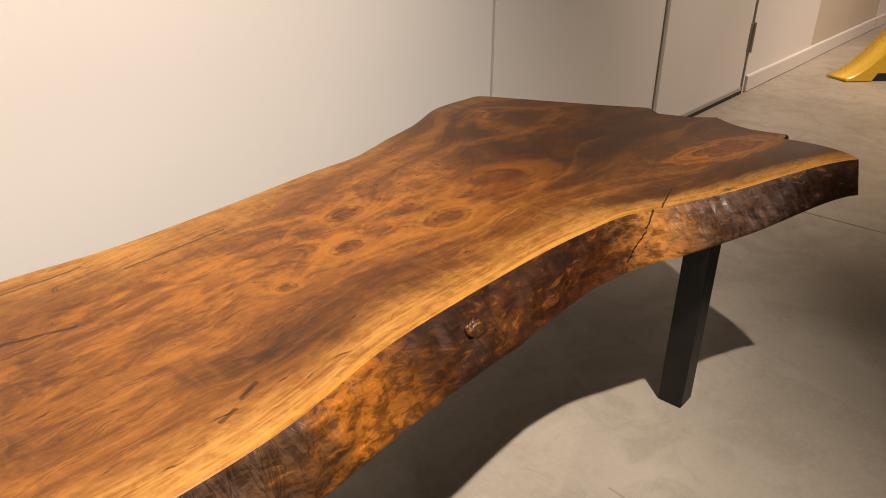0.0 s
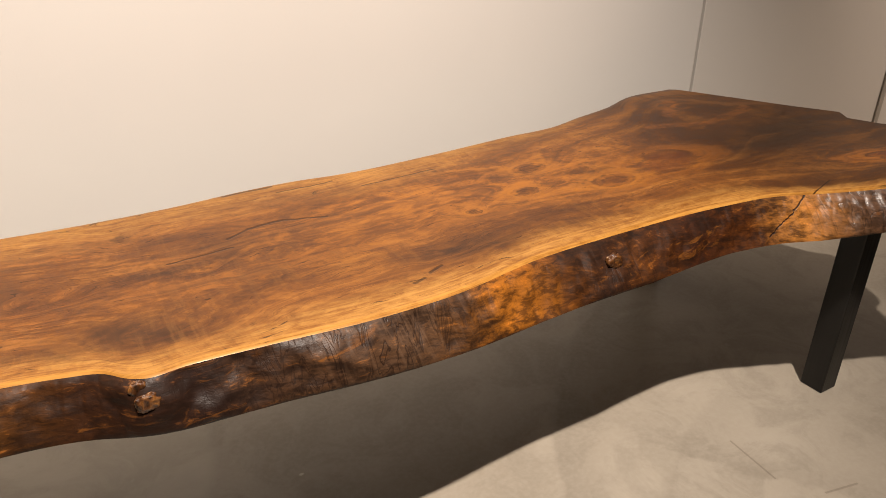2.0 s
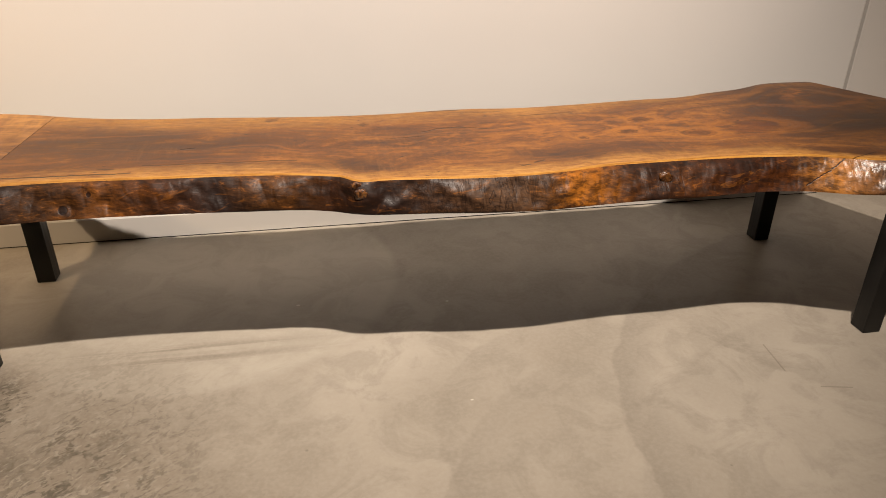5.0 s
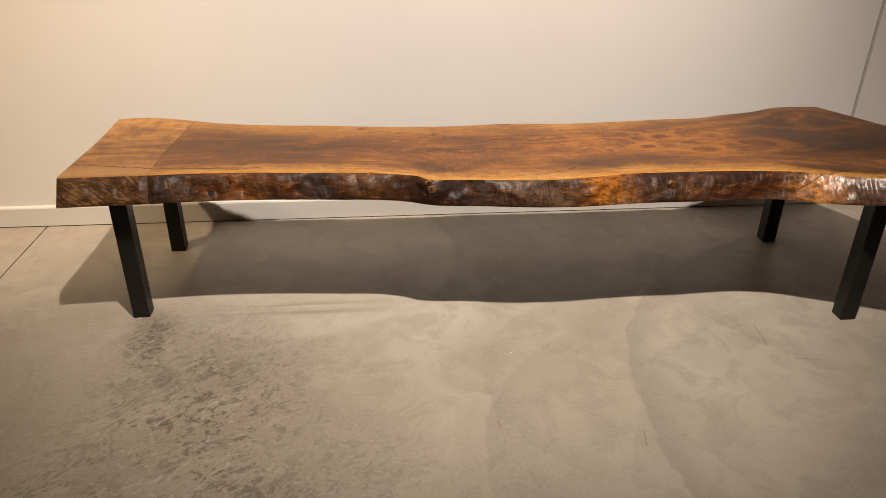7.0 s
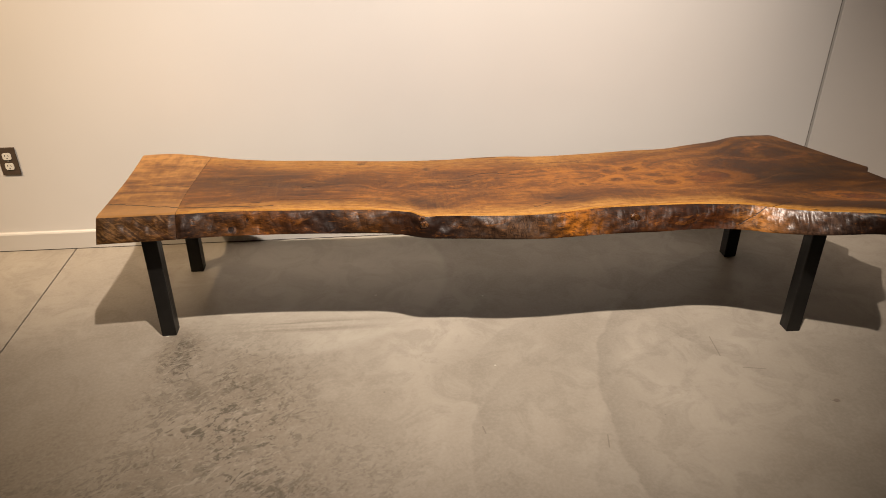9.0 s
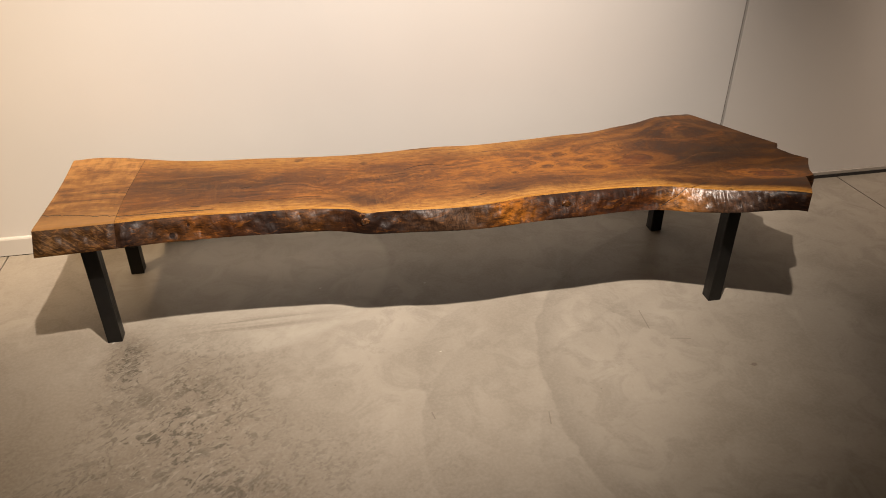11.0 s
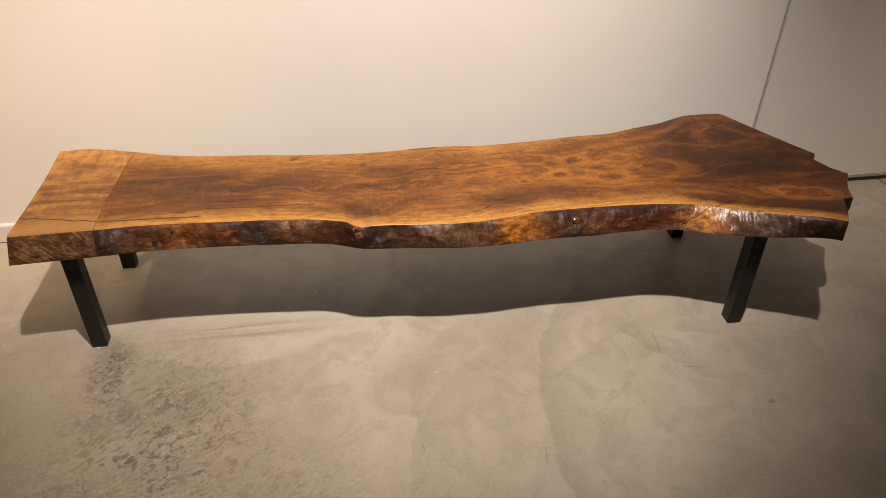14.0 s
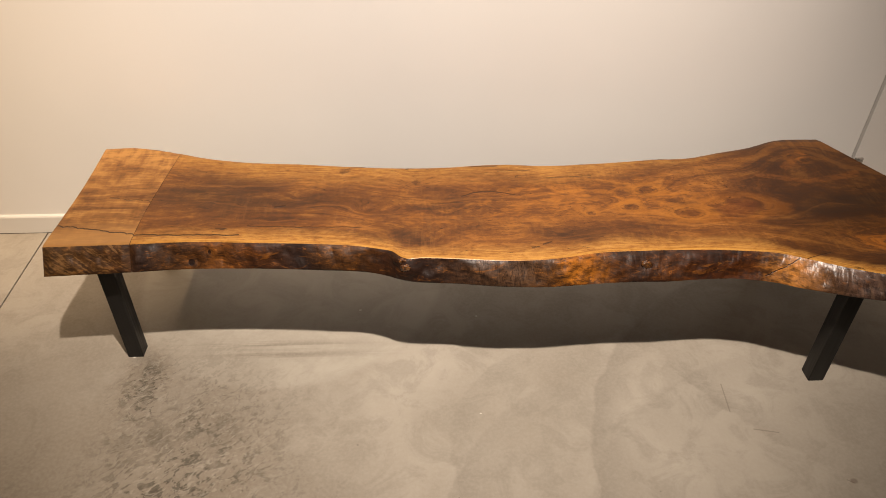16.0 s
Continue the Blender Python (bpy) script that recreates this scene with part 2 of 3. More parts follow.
    tone = n.sub(n.add(tone, n.add(n.add(n.mul(rings, 0.05), n.mul(crisp, 0.11)), n.mul(thread, 0.09))), n.mul(vein, 0.06))
    heart = n.ramp(tone, [(0.40, (0.036, 0.0145, 0.006)), (0.46, (0.105, 0.043, 0.0125)), (0.53, (0.200, 0.085, 0.021)), (0.60, (0.40, 0.200, 0.052))])
    # broad dark and light areas of the heartwood
    shade = n.noise(n.vec(n.mul(n.x, 1.4), n.mul(n.y, 4.5), 7.0), 1.8, 5, 0.6)
    heart = n.mix(n.step(shade, 0.50, 0.66, 0.0, 0.55), heart, n.mix(0.5, heart, (0.040, 0.018, 0.008)))
    heart = n.mix(n.mul(n.step(n.x, 1.90, 2.22), n.step(tone, 0.44, 0.58, 0.86, 0.62)), heart, (0.042, 0.0175, 0.006))
    cloud = n.add(n.mul(n.blob(2.32, 0.115, 0.21, 0.085, 4), 1.3), n.add(n.mul(n.blob(0.32, 0.24, 0.22, 0.095, -6), 0.95), n.mul(n.blob(1.45, -0.01, 0.2, 0.05, -3), 0.55)))
    cloud = n.math("MINIMUM", n.add(cloud, n.add(n.add(n.mul(n.blob(0.60, 0.19, 0.13, 0.06), 0.5), n.mul(n.blob(1.12, 0.16, 0.16, 0.05), 0.3)), n.add(n.mul(n.blob(0.93, 0.0, 0.12, 0.055), 0.6), n.mul(n.blob(2.50, 0.24, 0.12, 0.12), 0.5)))), 1.0)
    heart = n.mix(n.mul(cloud, n.step(blotch, 0.3, 0.7, 0.95, 0.5)), heart, (0.036, 0.0195, 0.0105))
    glow = n.add(n.blob(1.74, 0.17, 0.20, 0.11), n.add(n.blob(2.42, -0.115, 0.15, 0.06, -22), n.mul(n.blob(2.31, 0.41, 0.05, 0.035, 40), 0.9)))
    glow = n.math("MINIMUM", n.add(glow, n.add(n.mul(n.blob(1.42, 0.22, 0.20, 0.10), 0.75), n.mul(n.blob(1.15, 0.10, 0.3, 0.12), 0.45))), 1.0)
    heart = n.mix(n.mul(glow, n.step(n.add(n.mul(tone, 0.6), n.mul(mottle, 0.4)), 0.46, 0.60, 0.04, 0.85)), heart, (0.44, 0.190, 0.030))
    bands = n.noise(n.vec(n.mul(n.x, 1.1), n.mul(g, 17.0), 21.0), 1.0, 4, 0.6, 0.3)
    heart = n.mix(n.mul(n.step(bands, 0.53, 0.63, 0.0, 0.5), n.step(n.x, 0.2, 0.8, 0.4, 1.0)), heart, n.mix(0.5, heart, (0.036, 0.013, 0.005)))
    heart = n.mix(n.step(bands, 0.36, 0.46, 0.42, 0.0), heart, n.mix(0.45, heart, (0.46, 0.215, 0.048)))
    # two pale threads of figure that meet near the far corner
    for x0, y0, x1, y1, w in ((2.13, 0.300, 2.28, 0.258, 0.020), (2.28, 0.258, 2.47, 0.305, 0.016), (2.33, 0.43, 2.24, 0.35, 0.022)):
        heart = n.mix(n.mul(n.line(x0, y0, x1, y1, w, py=n.add(n.y, n.mul(n.sub(blotch, 0.5), 0.06))), n.step(mottle, 0.4, 0.6, 0.12, 0.5)), heart, (0.26, 0.105, 0.022))
    # pale sapwood follows the two live edges
    edge = n.add(n.mul(n.sub(slow, 0.5), 0.05), n.mul(n.sub(streak, 0.5), 0.09))
    wide = n.add(n.step(n.x, 1.9, 2.25, 0.080, 0.045), n.mul(n.sub(blotch, 0.5), 0.09))
    sap_front = n.step(n.add(front, edge), 0.006, wide, 1.0, 0.0)
    sap_back = n.step(n.add(back, n.mul(edge, 1.5)), 0.004, n.step(n.x, 1.5, 2.1, 0.15, 0.02), 1.0, 0.0)
    sap = n.math("MAXIMUM", sap_front, n.mul(sap_back, n.step(n.x, 1.8, 2.2, 0.7, 0.0)))
    fibre = n.noise(n.vec(n.mul(n.x, 5.0), n.mul(front, 170.0), 6.0), 1.0, 5, 0.68)
    sap_tone = n.add(n.mul(tone, 0.52), n.add(n.mul(fibre, 0.28), n.mul(crisp, 0.20)))
    pale = n.ramp(sap_tone, [(0.41, (0.165, 0.070, 0.015)), (0.475, (0.34, 0.165, 0.037)), (0.56, (0.60, 0.370, 0.115))])
    # bright thread on the front lip: the edge's highlight painted over the sapwood
    lip = n.step(n.add(front, n.mul(n.sub(streak, 0.5), 0.02)), 0.003, 0.013, 1.0, 0.0)
    pale = n.mix(n.mul(lip, n.step(fibre, 0.4, 0.6, 0.2, 0.7)), pale, (0.66, 0.40, 0.11))
    colour = n.mix(sap, heart, pale)
    # two long loops of figure: gold rim, red-brown core
    lx, ly = n.add(n.x, n.mul(n.sub(mid, 0.5), 0.22)), n.add(n.y, n.mul(n.sub(cloudy, 0.5), 0.07))
    for x, y, rx, ry, turn, k in ((2.415, -0.118, 0.125, 0.055, -18, 1.0), (1.985, 0.115, 0.150, 0.066, 6, 0.42)):
        d = n.oval(x, y, rx, ry, lx, ly, turn)
        d = n.add(d, n.mul(n.sub(streak, 0.5), 0.7))
        rim = n.mul(n.step(d, 0.62, 0.86), n.step(d, 0.95, 1.35, 1.0, 0.0))
        core = n.step(d, 0.35, 0.8, 1.0, 0.0)
        band = n.mul(n.step(n.math("SINE", n.mul(d, 21.0)), -0.3, 0.9), n.step(d, 1.1, 1.7, 1.0, 0.0))
        colour = n.mix(n.mul(rim, 0.72 * k), colour, (0.42, 0.170, 0.022))
        colour = n.mix(n.mul(core, 0.6 * k), colour, (0.20, 0.050, 0.008))
        colour = n.mix(n.mul(band, 0.45 * k), colour, (0.060, 0.018, 0.005))
    colour = n.mix(n.mul(halo, n.step(tone, 0.42, 0.56, 0.2, 0.75)), colour, (0.40, 0.180, 0.030))
    colour = n.mix(n.mul(whorl, n.step(mottle, 0.35, 0.6, 0.6, 0.2)), colour, (0.045, 0.016, 0.005))
    pupil = n.mix(n.step(rings, 0.42, 0.58), (0.016, 0.006, 0.004), (0.065, 0.022, 0.007))
    colour = n.mix(n.step(dark, 0.15, 0.95, 0.0, 0.60), colour, pupil)
    # ripple figure across the grain: short ticks, near the pale edges and round the knots
    curl = n.noise(n.vec(n.mul(n.add(n.x, n.mul(mid, 0.03)), 78.0), n.mul(n.y, 9.0)), 1.0, 3, 0.6)
    zone = n.mul(n.step(n.noise(n.place, 4.3, 3), 0.46, 0.62), n.step(n.math("MINIMUM", front, back), 0.02, 0.22, 1.0, 0.35))
    colour = n.mix(n.mul(zone, n.step(curl, 0.47, 0.62, 0.0, 0.26)), colour, n.mix(0.45, colour, (0.6, 0.34, 0.10)))
    colour = n.mix(n.mul(zone, n.step(curl, 0.36, 0.46, 0.18, 0.0)), colour, n.mix(0.6, colour, (0.03, 0.012, 0.005)))
    # short dark flecks along the grain
    fleck = n.noise(n.vec(n.mul(n.x, 17.0), n.mul(g, 150.0), 14.0), 1.0, 4, 0.62, 0.5)
    colour = n.mix(n.step(fleck, 0.635, 0.70, 0.0, 0.75), colour, (0.026, 0.010, 0.004))
    cy = n.add(n.y, n.mul(n.sub(n.noise(n.vec(n.mul(n.x, 14.0), 0.0), 1.0, 3), 0.5), 0.018))
    cracks = n.math("MAXIMUM", n.line(0.13, 0.032, 0.44, 0.022, 0.0040, py=cy), n.line(2.085, -0.146, 2.175, -0.122, 0.0018))
    for x0, y0, x1, y1, w in ((1.25, 0.352, 1.36, 0.356, 0.003), (0.46, 0.064, 0.80, 0.048, 0.0034), (1.12, 0.205, 1.16, 0.226, 0.004), (1.16, 0.226, 1.22, 0.232, 0.005), (1.22, 0.232, 1.29, 0.208, 0.004),
                              (1.02, 0.165, 1.12, 0.172, 0.003), (1.16, 0.382, 1.25, 0.386, 0.005), (1.345, -0.05, 1.37, -0.042, 0.004), (1.31, -0.066, 1.33, -0.06, 0.004), (1.40, 0.305, 1.56, 0.315, 0.003), (0.53, 0.163, 0.56, 0.167, 0.005)):
        cracks = n.math("MAXIMUM", cracks, n.mul(n.line(x0, y0, x1, y1, w, py=cy), 0.75))
    colour = n.mix(n.mul(cracks, 0.88), colour, (0.016, 0.007, 0.004))
    colour = n.mix(1.0, colour, (0.68, 0.555, 0.42), "MULTIPLY")
    rough = n.step(tone, 0.4, 0.62, 0.36, 0.46)
    bump = n.sub(n.add(n.mul(thread, 0.25), n.mul(streak, 0.4)), n.mul(cracks, 2.0))
    return n.done(colour, rough, bump, 0.14, 0.002, 0.17, 0.20, specular=0.13)


def pale_walnut():
    n = Nodes("pale_end_board")
    slow = n.noise(n.place, 3.0, 3)
    g = n.add(n.y, n.mul(n.sub(slow, 0.5), 0.10))
    streak = n.noise(n.vec(n.mul(n.x, 3.0), n.mul(g, 34.0), 4.0), 1.0, 6, 0.64)
    thread = n.noise(n.vec(n.mul(n.x, 6.0), n.mul(g, 260.0)), 1.0, 3, 0.6)
    curl = n.noise(n.vec(n.mul(n.x, 42.0), n.mul(n.y, 16.0)), 1.0, 3, 0.55, 0.4)
    soft = n.noise(n.vec(n.mul(n.x, 6.0), n.mul(n.y, 14.0)), 1.0, 7, 0.62, 0.9)
    tone = n.add(n.add(n.mul(streak, 0.30), n.mul(soft, 0.34)), n.add(n.mul(thread, 0.18), n.mul(curl, n.step(n.y, 0.22, 0.5, 0.13, 0.24))))
    colour = n.ramp(tone, [(0.40, (0.090, 0.032, 0.008)), (0.485, (0.195, 0.082, 0.020)), (0.58, (0.36, 0.175, 0.048))])
    edge = n.step(n.add(n.y, n.mul(n.sub(streak, 0.5), 0.08)), 0.01, 0.12, 1.0, 0.0)
    colour = n.mix(n.mul(edge, 0.6), colour, (0.36, 0.185, 0.06))
    cy = n.add(n.y, n.mul(n.sub(n.noise(n.vec(n.mul(n.x, 26.0), 0.0), 1.0, 4), 0.5), 0.03))
    cracks = n.math("MAXIMUM", n.line(-0.120, 0.088, 0.135, 0.034, 0.0036, py=cy), n.mul(n.line(0.0, 0.230, 0.143, 0.206, 0.003, py=cy), 0.8))
    colour = n.mix(n.mul(cracks, 0.9), colour, (0.02, 0.009, 0.005))
    bump = n.sub(n.add(n.mul(thread, 0.25), n.mul(streak, 0.4)), n.mul(cracks, 2.0))
    return n.done(colour, n.step(tone, 0.3, 0.7, 0.36, 0.48), bump, 0.14, 0.002, 0.17, 0.20, specular=0.13)


BARK_ZONES = (  # along the bench: dark bark, bare amber wood, grey stretches, some with painted sheen
    (-0.12, (0.120, 0.062, 0.020)), (0.11, (0.085, 0.038, 0.013)), (0.17, (0.034, 0.021, 0.017)), (0.25, (0.070, 0.032, 0.012)),
    (0.37, (0.150, 0.058, 0.013)), (0.50, (0.075, 0.028, 0.009)), (0.64, (0.026, 0.017, 0.015)), (0.75, (0.105, 0.043, 0.010)),
    (0.88, (0.045, 0.017, 0.006)), (1.00, (0.026, 0.014, 0.011)), (1.12, (0.075, 0.038, 0.019)), (1.28, (0.098, 0.055, 0.030)),
    (1.36, (0.11, 0.046, 0.012)), (1.42, (0.42, 0.155, 0.018)), (1.48, (0.34, 0.125, 0.015)), (1.55, (0.10, 0.036, 0.008)), (1.62, (0.040, 0.018, 0.010)), (1.70, (0.085, 0.030, 0.007)),
    (1.82, (0.052, 0.017, 0.006)), (1.97, (0.088, 0.029, 0.007)), (2.07, (0.52, 0.230, 0.052)), (2.15, (0.19, 0.100, 0.052)), (2.24, (0.125, 0.078, 0.060)), (2.31, (0.026, 0.012, 0.007)), (2.40, (0.030, 0.012, 0.006)), (2.45, (0.075, 0.032, 0.010)))


def bark(name="varnished_live_edge"):
    n = Nodes(name)
    lump = n.noise(n.place, 16, 5, 0.6, 0.6)
    patch = n.noise(n.vec(n.mul(n.x, 15.0), n.mul(n.y, 15.0), n.mul(n.z, 48.0)), 1.0, 8, 0.72, 0.3)
    flake = n.noise(n.vec(n.mul(n.x, 38.0), n.mul(n.y, 38.0), n.mul(n.add(n.z, n.mul(n.x, 0.10)), 125.0)), 1.0, 6, 0.68, 0.8)
    fibre = n.noise(n.vec(n.mul(n.x, 60.0), n.mul(n.y, 60.0), n.mul(n.z, 190.0)), 1.0, 4, 0.65, 0.4)
    along = n.add(n.x, n.add(n.mul(n.sub(lump, 0.5), 0.10), n.mul(n.sub(patch, 0.5), 0.14)))
    zone = n.ramp(n.mul(n.add(along, 0.12), 1 / 2.57), [((x + 0.12) / 2.57, c) for x, c in BARK_ZONES])
    blotch = n.add(n.mul(patch, 0.55), n.mul(flake, 0.45))
    colour = n.mix(n.step(blotch, 0.42, 0.56, 0.92, 0.0), zone, n.mix(0.78, zone, (0.012, 0.006, 0.004)))
    colour = n.mix(n.step(blotch, 0.55, 0.65, 0.0, 0.75), colour, n.mix(1.0, n.mix(0.30, zone, (0.36, 0.150, 0.028)), (1.9, 1.75, 1.55), "MULTIPLY"))
    # lenses of bare amber wood between the plates of bark
    lens = n.noise(n.vec(n.mul(n.x, 13.0), n.mul(n.y, 13.0), n.mul(n.sub(n.z, n.mul(n.x, 0.06)), 52.0)), 1.0, 5, 0.62, 1.1)
    colour = n.mix(n.step(lens, 0.60, 0.70, 0.0, 0.55), colour, (0.26, 0.098, 0.015))
    # shade painted under the lip, along the lower rim; dark bark at the burl
    shaded_bark = n.mul(n.add(n.blob(1.62, 0.478, 0.17, 0.016, py=n.z), n.add(n.blob(1.90, 0.480, 0.12, 0.020, py=n.z), n.add(n.blob(0.93, 0.452, 0.07, 0.040, py=n.z), n.mul(n.blob(1.42, 0.412, 0.16, 0.010, py=n.z), 0.8)))), n.step(flake, 0.36, 0.56, 1.0, 0.35))
    colour = n.mix(n.math("MINIMUM", n.mul(shaded_bark, 0.85), 1.0), colour, (0.017, 0.008, 0.005))
    # slanting saw marks on the end board
    saw = n.noise(n.vec(n.mul(n.add(n.mul(n.x, 0.75), n.mul(n.z, 1.1)), 95.0), 0.0, n.mul(n.z, 16.0)), 1.0, 4, 0.6, 0.5)
    colour = n.mix(n.mul(n.step(n.x, 0.10, 0.135, 1.0, 0.0), n.step(n.add(n.mul(saw, 0.6), n.mul(flake, 0.4)), 0.49, 0.60, 0.0, 0.6)), colour, (0.26, 0.140, 0.050))
    colour = n.mix(n.mul(n.step(n.x, 0.10, 0.135, 1.0, 0.0), n.step(saw, 0.36, 0.48, 0.6, 0.0)), colour, (0.020, 0.011, 0.008))
    # upright hairline furrows in the grey stretches
    hair = n.step(n.math("ABSOLUTE", n.sub(n.noise(n.vec(n.mul(n.x, 42.0), 0.0, n.mul(n.z, 11.0)), 1.0, 3, 0.55, 1.3), 0.5)), 0.0, 0.034, 1.0, 0.0)
    hair = n.mul(hair, n.math("MINIMUM", n.add(n.blob(1.21, 0.45, 0.19, 0.08, py=n.z), n.add(n.mul(n.blob(2.22, 0.45, 0.15, 0.06, py=n.z), 0.9), n.mul(n.blob(1.66, 0.43, 0.10, 0.04, py=n.z), 0.7))), 1.0))
    ridge = n.noise(n.vec(n.mul(n.add(n.x, n.mul(n.z, 0.25)), 95.0), 0.0, n.mul(n.z, 14.0)), 1.0, 3, 0.6, 0.5)
    # paler ridge colour; near x 2.2 it paints in the varnish highlight
    pale = n.mul(n.math("MINIMUM", n.add(n.blob(2.20, 0.46, 0.11, 0.06, py=n.z), n.mul(n.blob(1.26, 0.46, 0.11, 0.05, py=n.z), 0.7)), 1.0), n.step(ridge, 0.48, 0.62, 0.0, 0.6))
    colour = n.mix(n.mul(pale, 0.6), colour, (0.22, 0.14, 0.09))
    crack = n.line(1.99, 0.425, 2.095, 0.488, 0.0016, py=n.add(n.z, n.mul(n.sub(lump, 0.5), 0.02)))
    holes = n.add(n.blob(0.305, 0.430, 0.011, 0.010, py=n.z), n.blob(0.360, 0.458, 0.006, 0.006, py=n.z))
    cut = n.math("MAXIMUM", n.math("MAXIMUM", n.mul(hair, 0.75), crack), n.step(holes, 0.35, 0.6))
    colour = n.mix(n.mul(cut, 0.9), colour, (0.009, 0.004, 0.003))
    colour = n.mix(1.0, colour, (0.80, 0.74, 0.70), "MULTIPLY")
    bump = n.sub(n.add(n.mul(lump, 0.7), n.add(n.mul(flake, 0.55), n.mul(fibre, 0.25))), n.mul(cut, 0.5))
    worn = n.blob(2.15, 0.47, 0.13, 0.06, py=n.z)
    rough = n.sub(n.step(lump, 0.3, 0.7, 0.42, 0.60), n.mul(worn, 0.10))
    return n.done(colour, rough, bump, 0.32, 0.004, n.add(n.mul(worn, 0.6), 0.06), 0.28, specular=0.17)


def steel():
    n = Nodes("blackened_steel")
    brush = n.noise(n.vec(n.mul(n.x, 160.0), n.mul(n.y, 160.0), n.mul(n.z, 5.0)), 1.0, 3)
    colour = n.ramp(n.noise(n.place, 12, 4), [(0.3, (0.006, 0.0055, 0.005)), (0.7, (0.014, 0.013, 0.012))])
    return n.done(colour, n.step(brush, 0.3, 0.7, 0.38, 0.52), brush, 0.08, 0.0008, specular=0.35)


def plain(name, colour, rough, metal=0.0, wear=0.15):
    n = Nodes(name)
    grain = n.noise(n.place, 60, 4)
    return n.done(n.mix(n.step(grain, 0.4, 0.75, 0.0, wear), colour, tuple(c * 0.6 for c in colour)), n.step(grain, 0.3, 0.7, rough, rough + 0.12), grain, 0.06, 0.001, metal=metal)


def burl_wood():
    n = Nodes("burl_wood")
    swirl = n.noise(n.place, 70, 4, 0.6, 1.5)
    colour = n.ramp(swirl, [(0.36, (0.022, 0.008, 0.003)), (0.5, (0.085, 0.030, 0.008)), (0.66, (0.20, 0.080, 0.016))])
    return n.done(colour, n.step(swirl, 0.3, 0.7, 0.30, 0.5), swirl, 0.6, 0.004, 0.5, 0.12, specular=0.4)


BURL = burl_wood()
WALL = wall_paint("warm_white_wall_paint", (0.655, 0.63, 0.595))
# the white wall where it lies in shade, the shade mixed into a tan
SHADED_WALL = wall_paint("shaded_wall_paint", (0.50, 0.44, 0.35))
DOOR = wall_paint("door_paint", (0.62, 0.587, 0.545))
TRIM = wall_paint("trim_paint", (0.59, 0.562, 0.52))
# unseen walls and ceiling, kept dark so less light bounces into shadows
FAR = wall_paint("unseen_dark_wall_paint", (0.085, 0.072, 0.06))
CEILING = wall_paint("dark_ceiling_paint", (0.04, 0.037, 0.034))
CONCRETE, WALNUT, PALE, BARK, STEEL = concrete(), walnut(), pale_walnut(), bark(), steel()
HINGE = plain("hinge_metal", (0.26, 0.235, 0.205), 0.45, 0.5)
SWEEP = plain("door_sweep_aluminium", (0.42, 0.39, 0.35), 0.45, 0.4)
# near-black fill for gaps and slots, their shade put into the colour
SHADE = plain("dark_gap_fill", (0.02, 0.018, 0.016), 0.8)
YELLOW = plain("yellow_enamel", (0.72, 0.46, 0.04), 0.25, 0.0, 0.08)
PLATE = plain("brown_plate_plastic", (0.075, 0.052, 0.036), 0.4)
SOCKET = plain("white_socket_plastic", (0.72, 0.69, 0.62), 0.35, 0.0, 0.05)
BLACK = plain("black_base_paint", (0.02, 0.02, 0.02), 0.5)


# ---- mesh helpers ----
def part(name, bm, material, parent=None, label=""):
    mesh = bpy.data.meshes.new(name)
    bm.normal_update()
    bm.to_mesh(mesh)
    bm.free()
    for m in material if isinstance(material, (list, tuple)) else (material,):
        mesh.materials.append(m)
    ob = new(name, mesh)
    if parent:
        ob.parent = parent
        ob.matrix_parent_inverse = parent.matrix_world.inverted()
    return tagged(ob, label)


def box(x0, x1, y0, y1, z0, z1, bevel=0.0, segments=2):
    bm = bmesh.new()
    m = Matrix.Translation(((x0 + x1) / 2, (y0 + y1) / 2, (z0 + z1) / 2)) @ Matrix.Diagonal((x1 - x0, y1 - y0, z1 - z0, 1))
    bmesh.ops.create_cube(bm, size=1, matrix=m)
    if bevel:
        bmesh.ops.bevel(bm, geom=bm.edges[:], offset=bevel, segments=segments, affect="EDGES", profile=0.5)
    return bm


def structure(name, bm, material, label, category, parent=None):
    return tagged(part(name, bm, material, parent), label, category, kind="structure")


def thing(name, at, label, category, group=""):
    ob = new(name)
    ob.location = at
    ob.empty_display_size = 0.1
    bpy.context.view_layer.update()
    return tagged(ob, label, category, group)


# ---- the room ----
X0, X1, Y0, YW, TOP = -5.0, 11.0, -7.0, 0.715, 4.6
JOINTS = (-0.534, 3.463)
floor = structure("floor", box(X0 - 0.2, X1 + 0.2, Y0 - 0.2, YW + 0.2, -0.30, -0.012), SHADE, "polished concrete floor with saw-cut joints", "floor")
edges = (X0, *JOINTS, X1)
for a, b in zip(edges, edges[1:]):
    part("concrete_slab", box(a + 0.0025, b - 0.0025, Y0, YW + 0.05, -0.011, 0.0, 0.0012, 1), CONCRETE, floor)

D0, D1, D2 = 2.745, 3.872, 4.845  # the two door leaves
DOOR_TOP = 2.75
structure("wall_north", box(X0 - 0.2, D0 - 0.0215, YW, YW + 0.2, 0, TOP), WALL, "smooth warm white painted gallery wall", "wall")
structure("wall_north_end", box(D2 + 0.022, 5.93, YW, YW + 0.2, 0, TOP), WALL, "smooth warm white painted wall beside the doors", "wall")
structure("wall_north_head", box(D0 - 0.0215, D2 + 0.022, YW, YW + 0.2, DOOR_TOP + 0.012, TOP), WALL, "white painted wall above the double doors", "wall")
structure("wall_north_far", box(7.46, X1 + 0.2, YW, YW + 0.2, 0, TOP), WALL, "white painted wall past the shaded stretch", "wall")
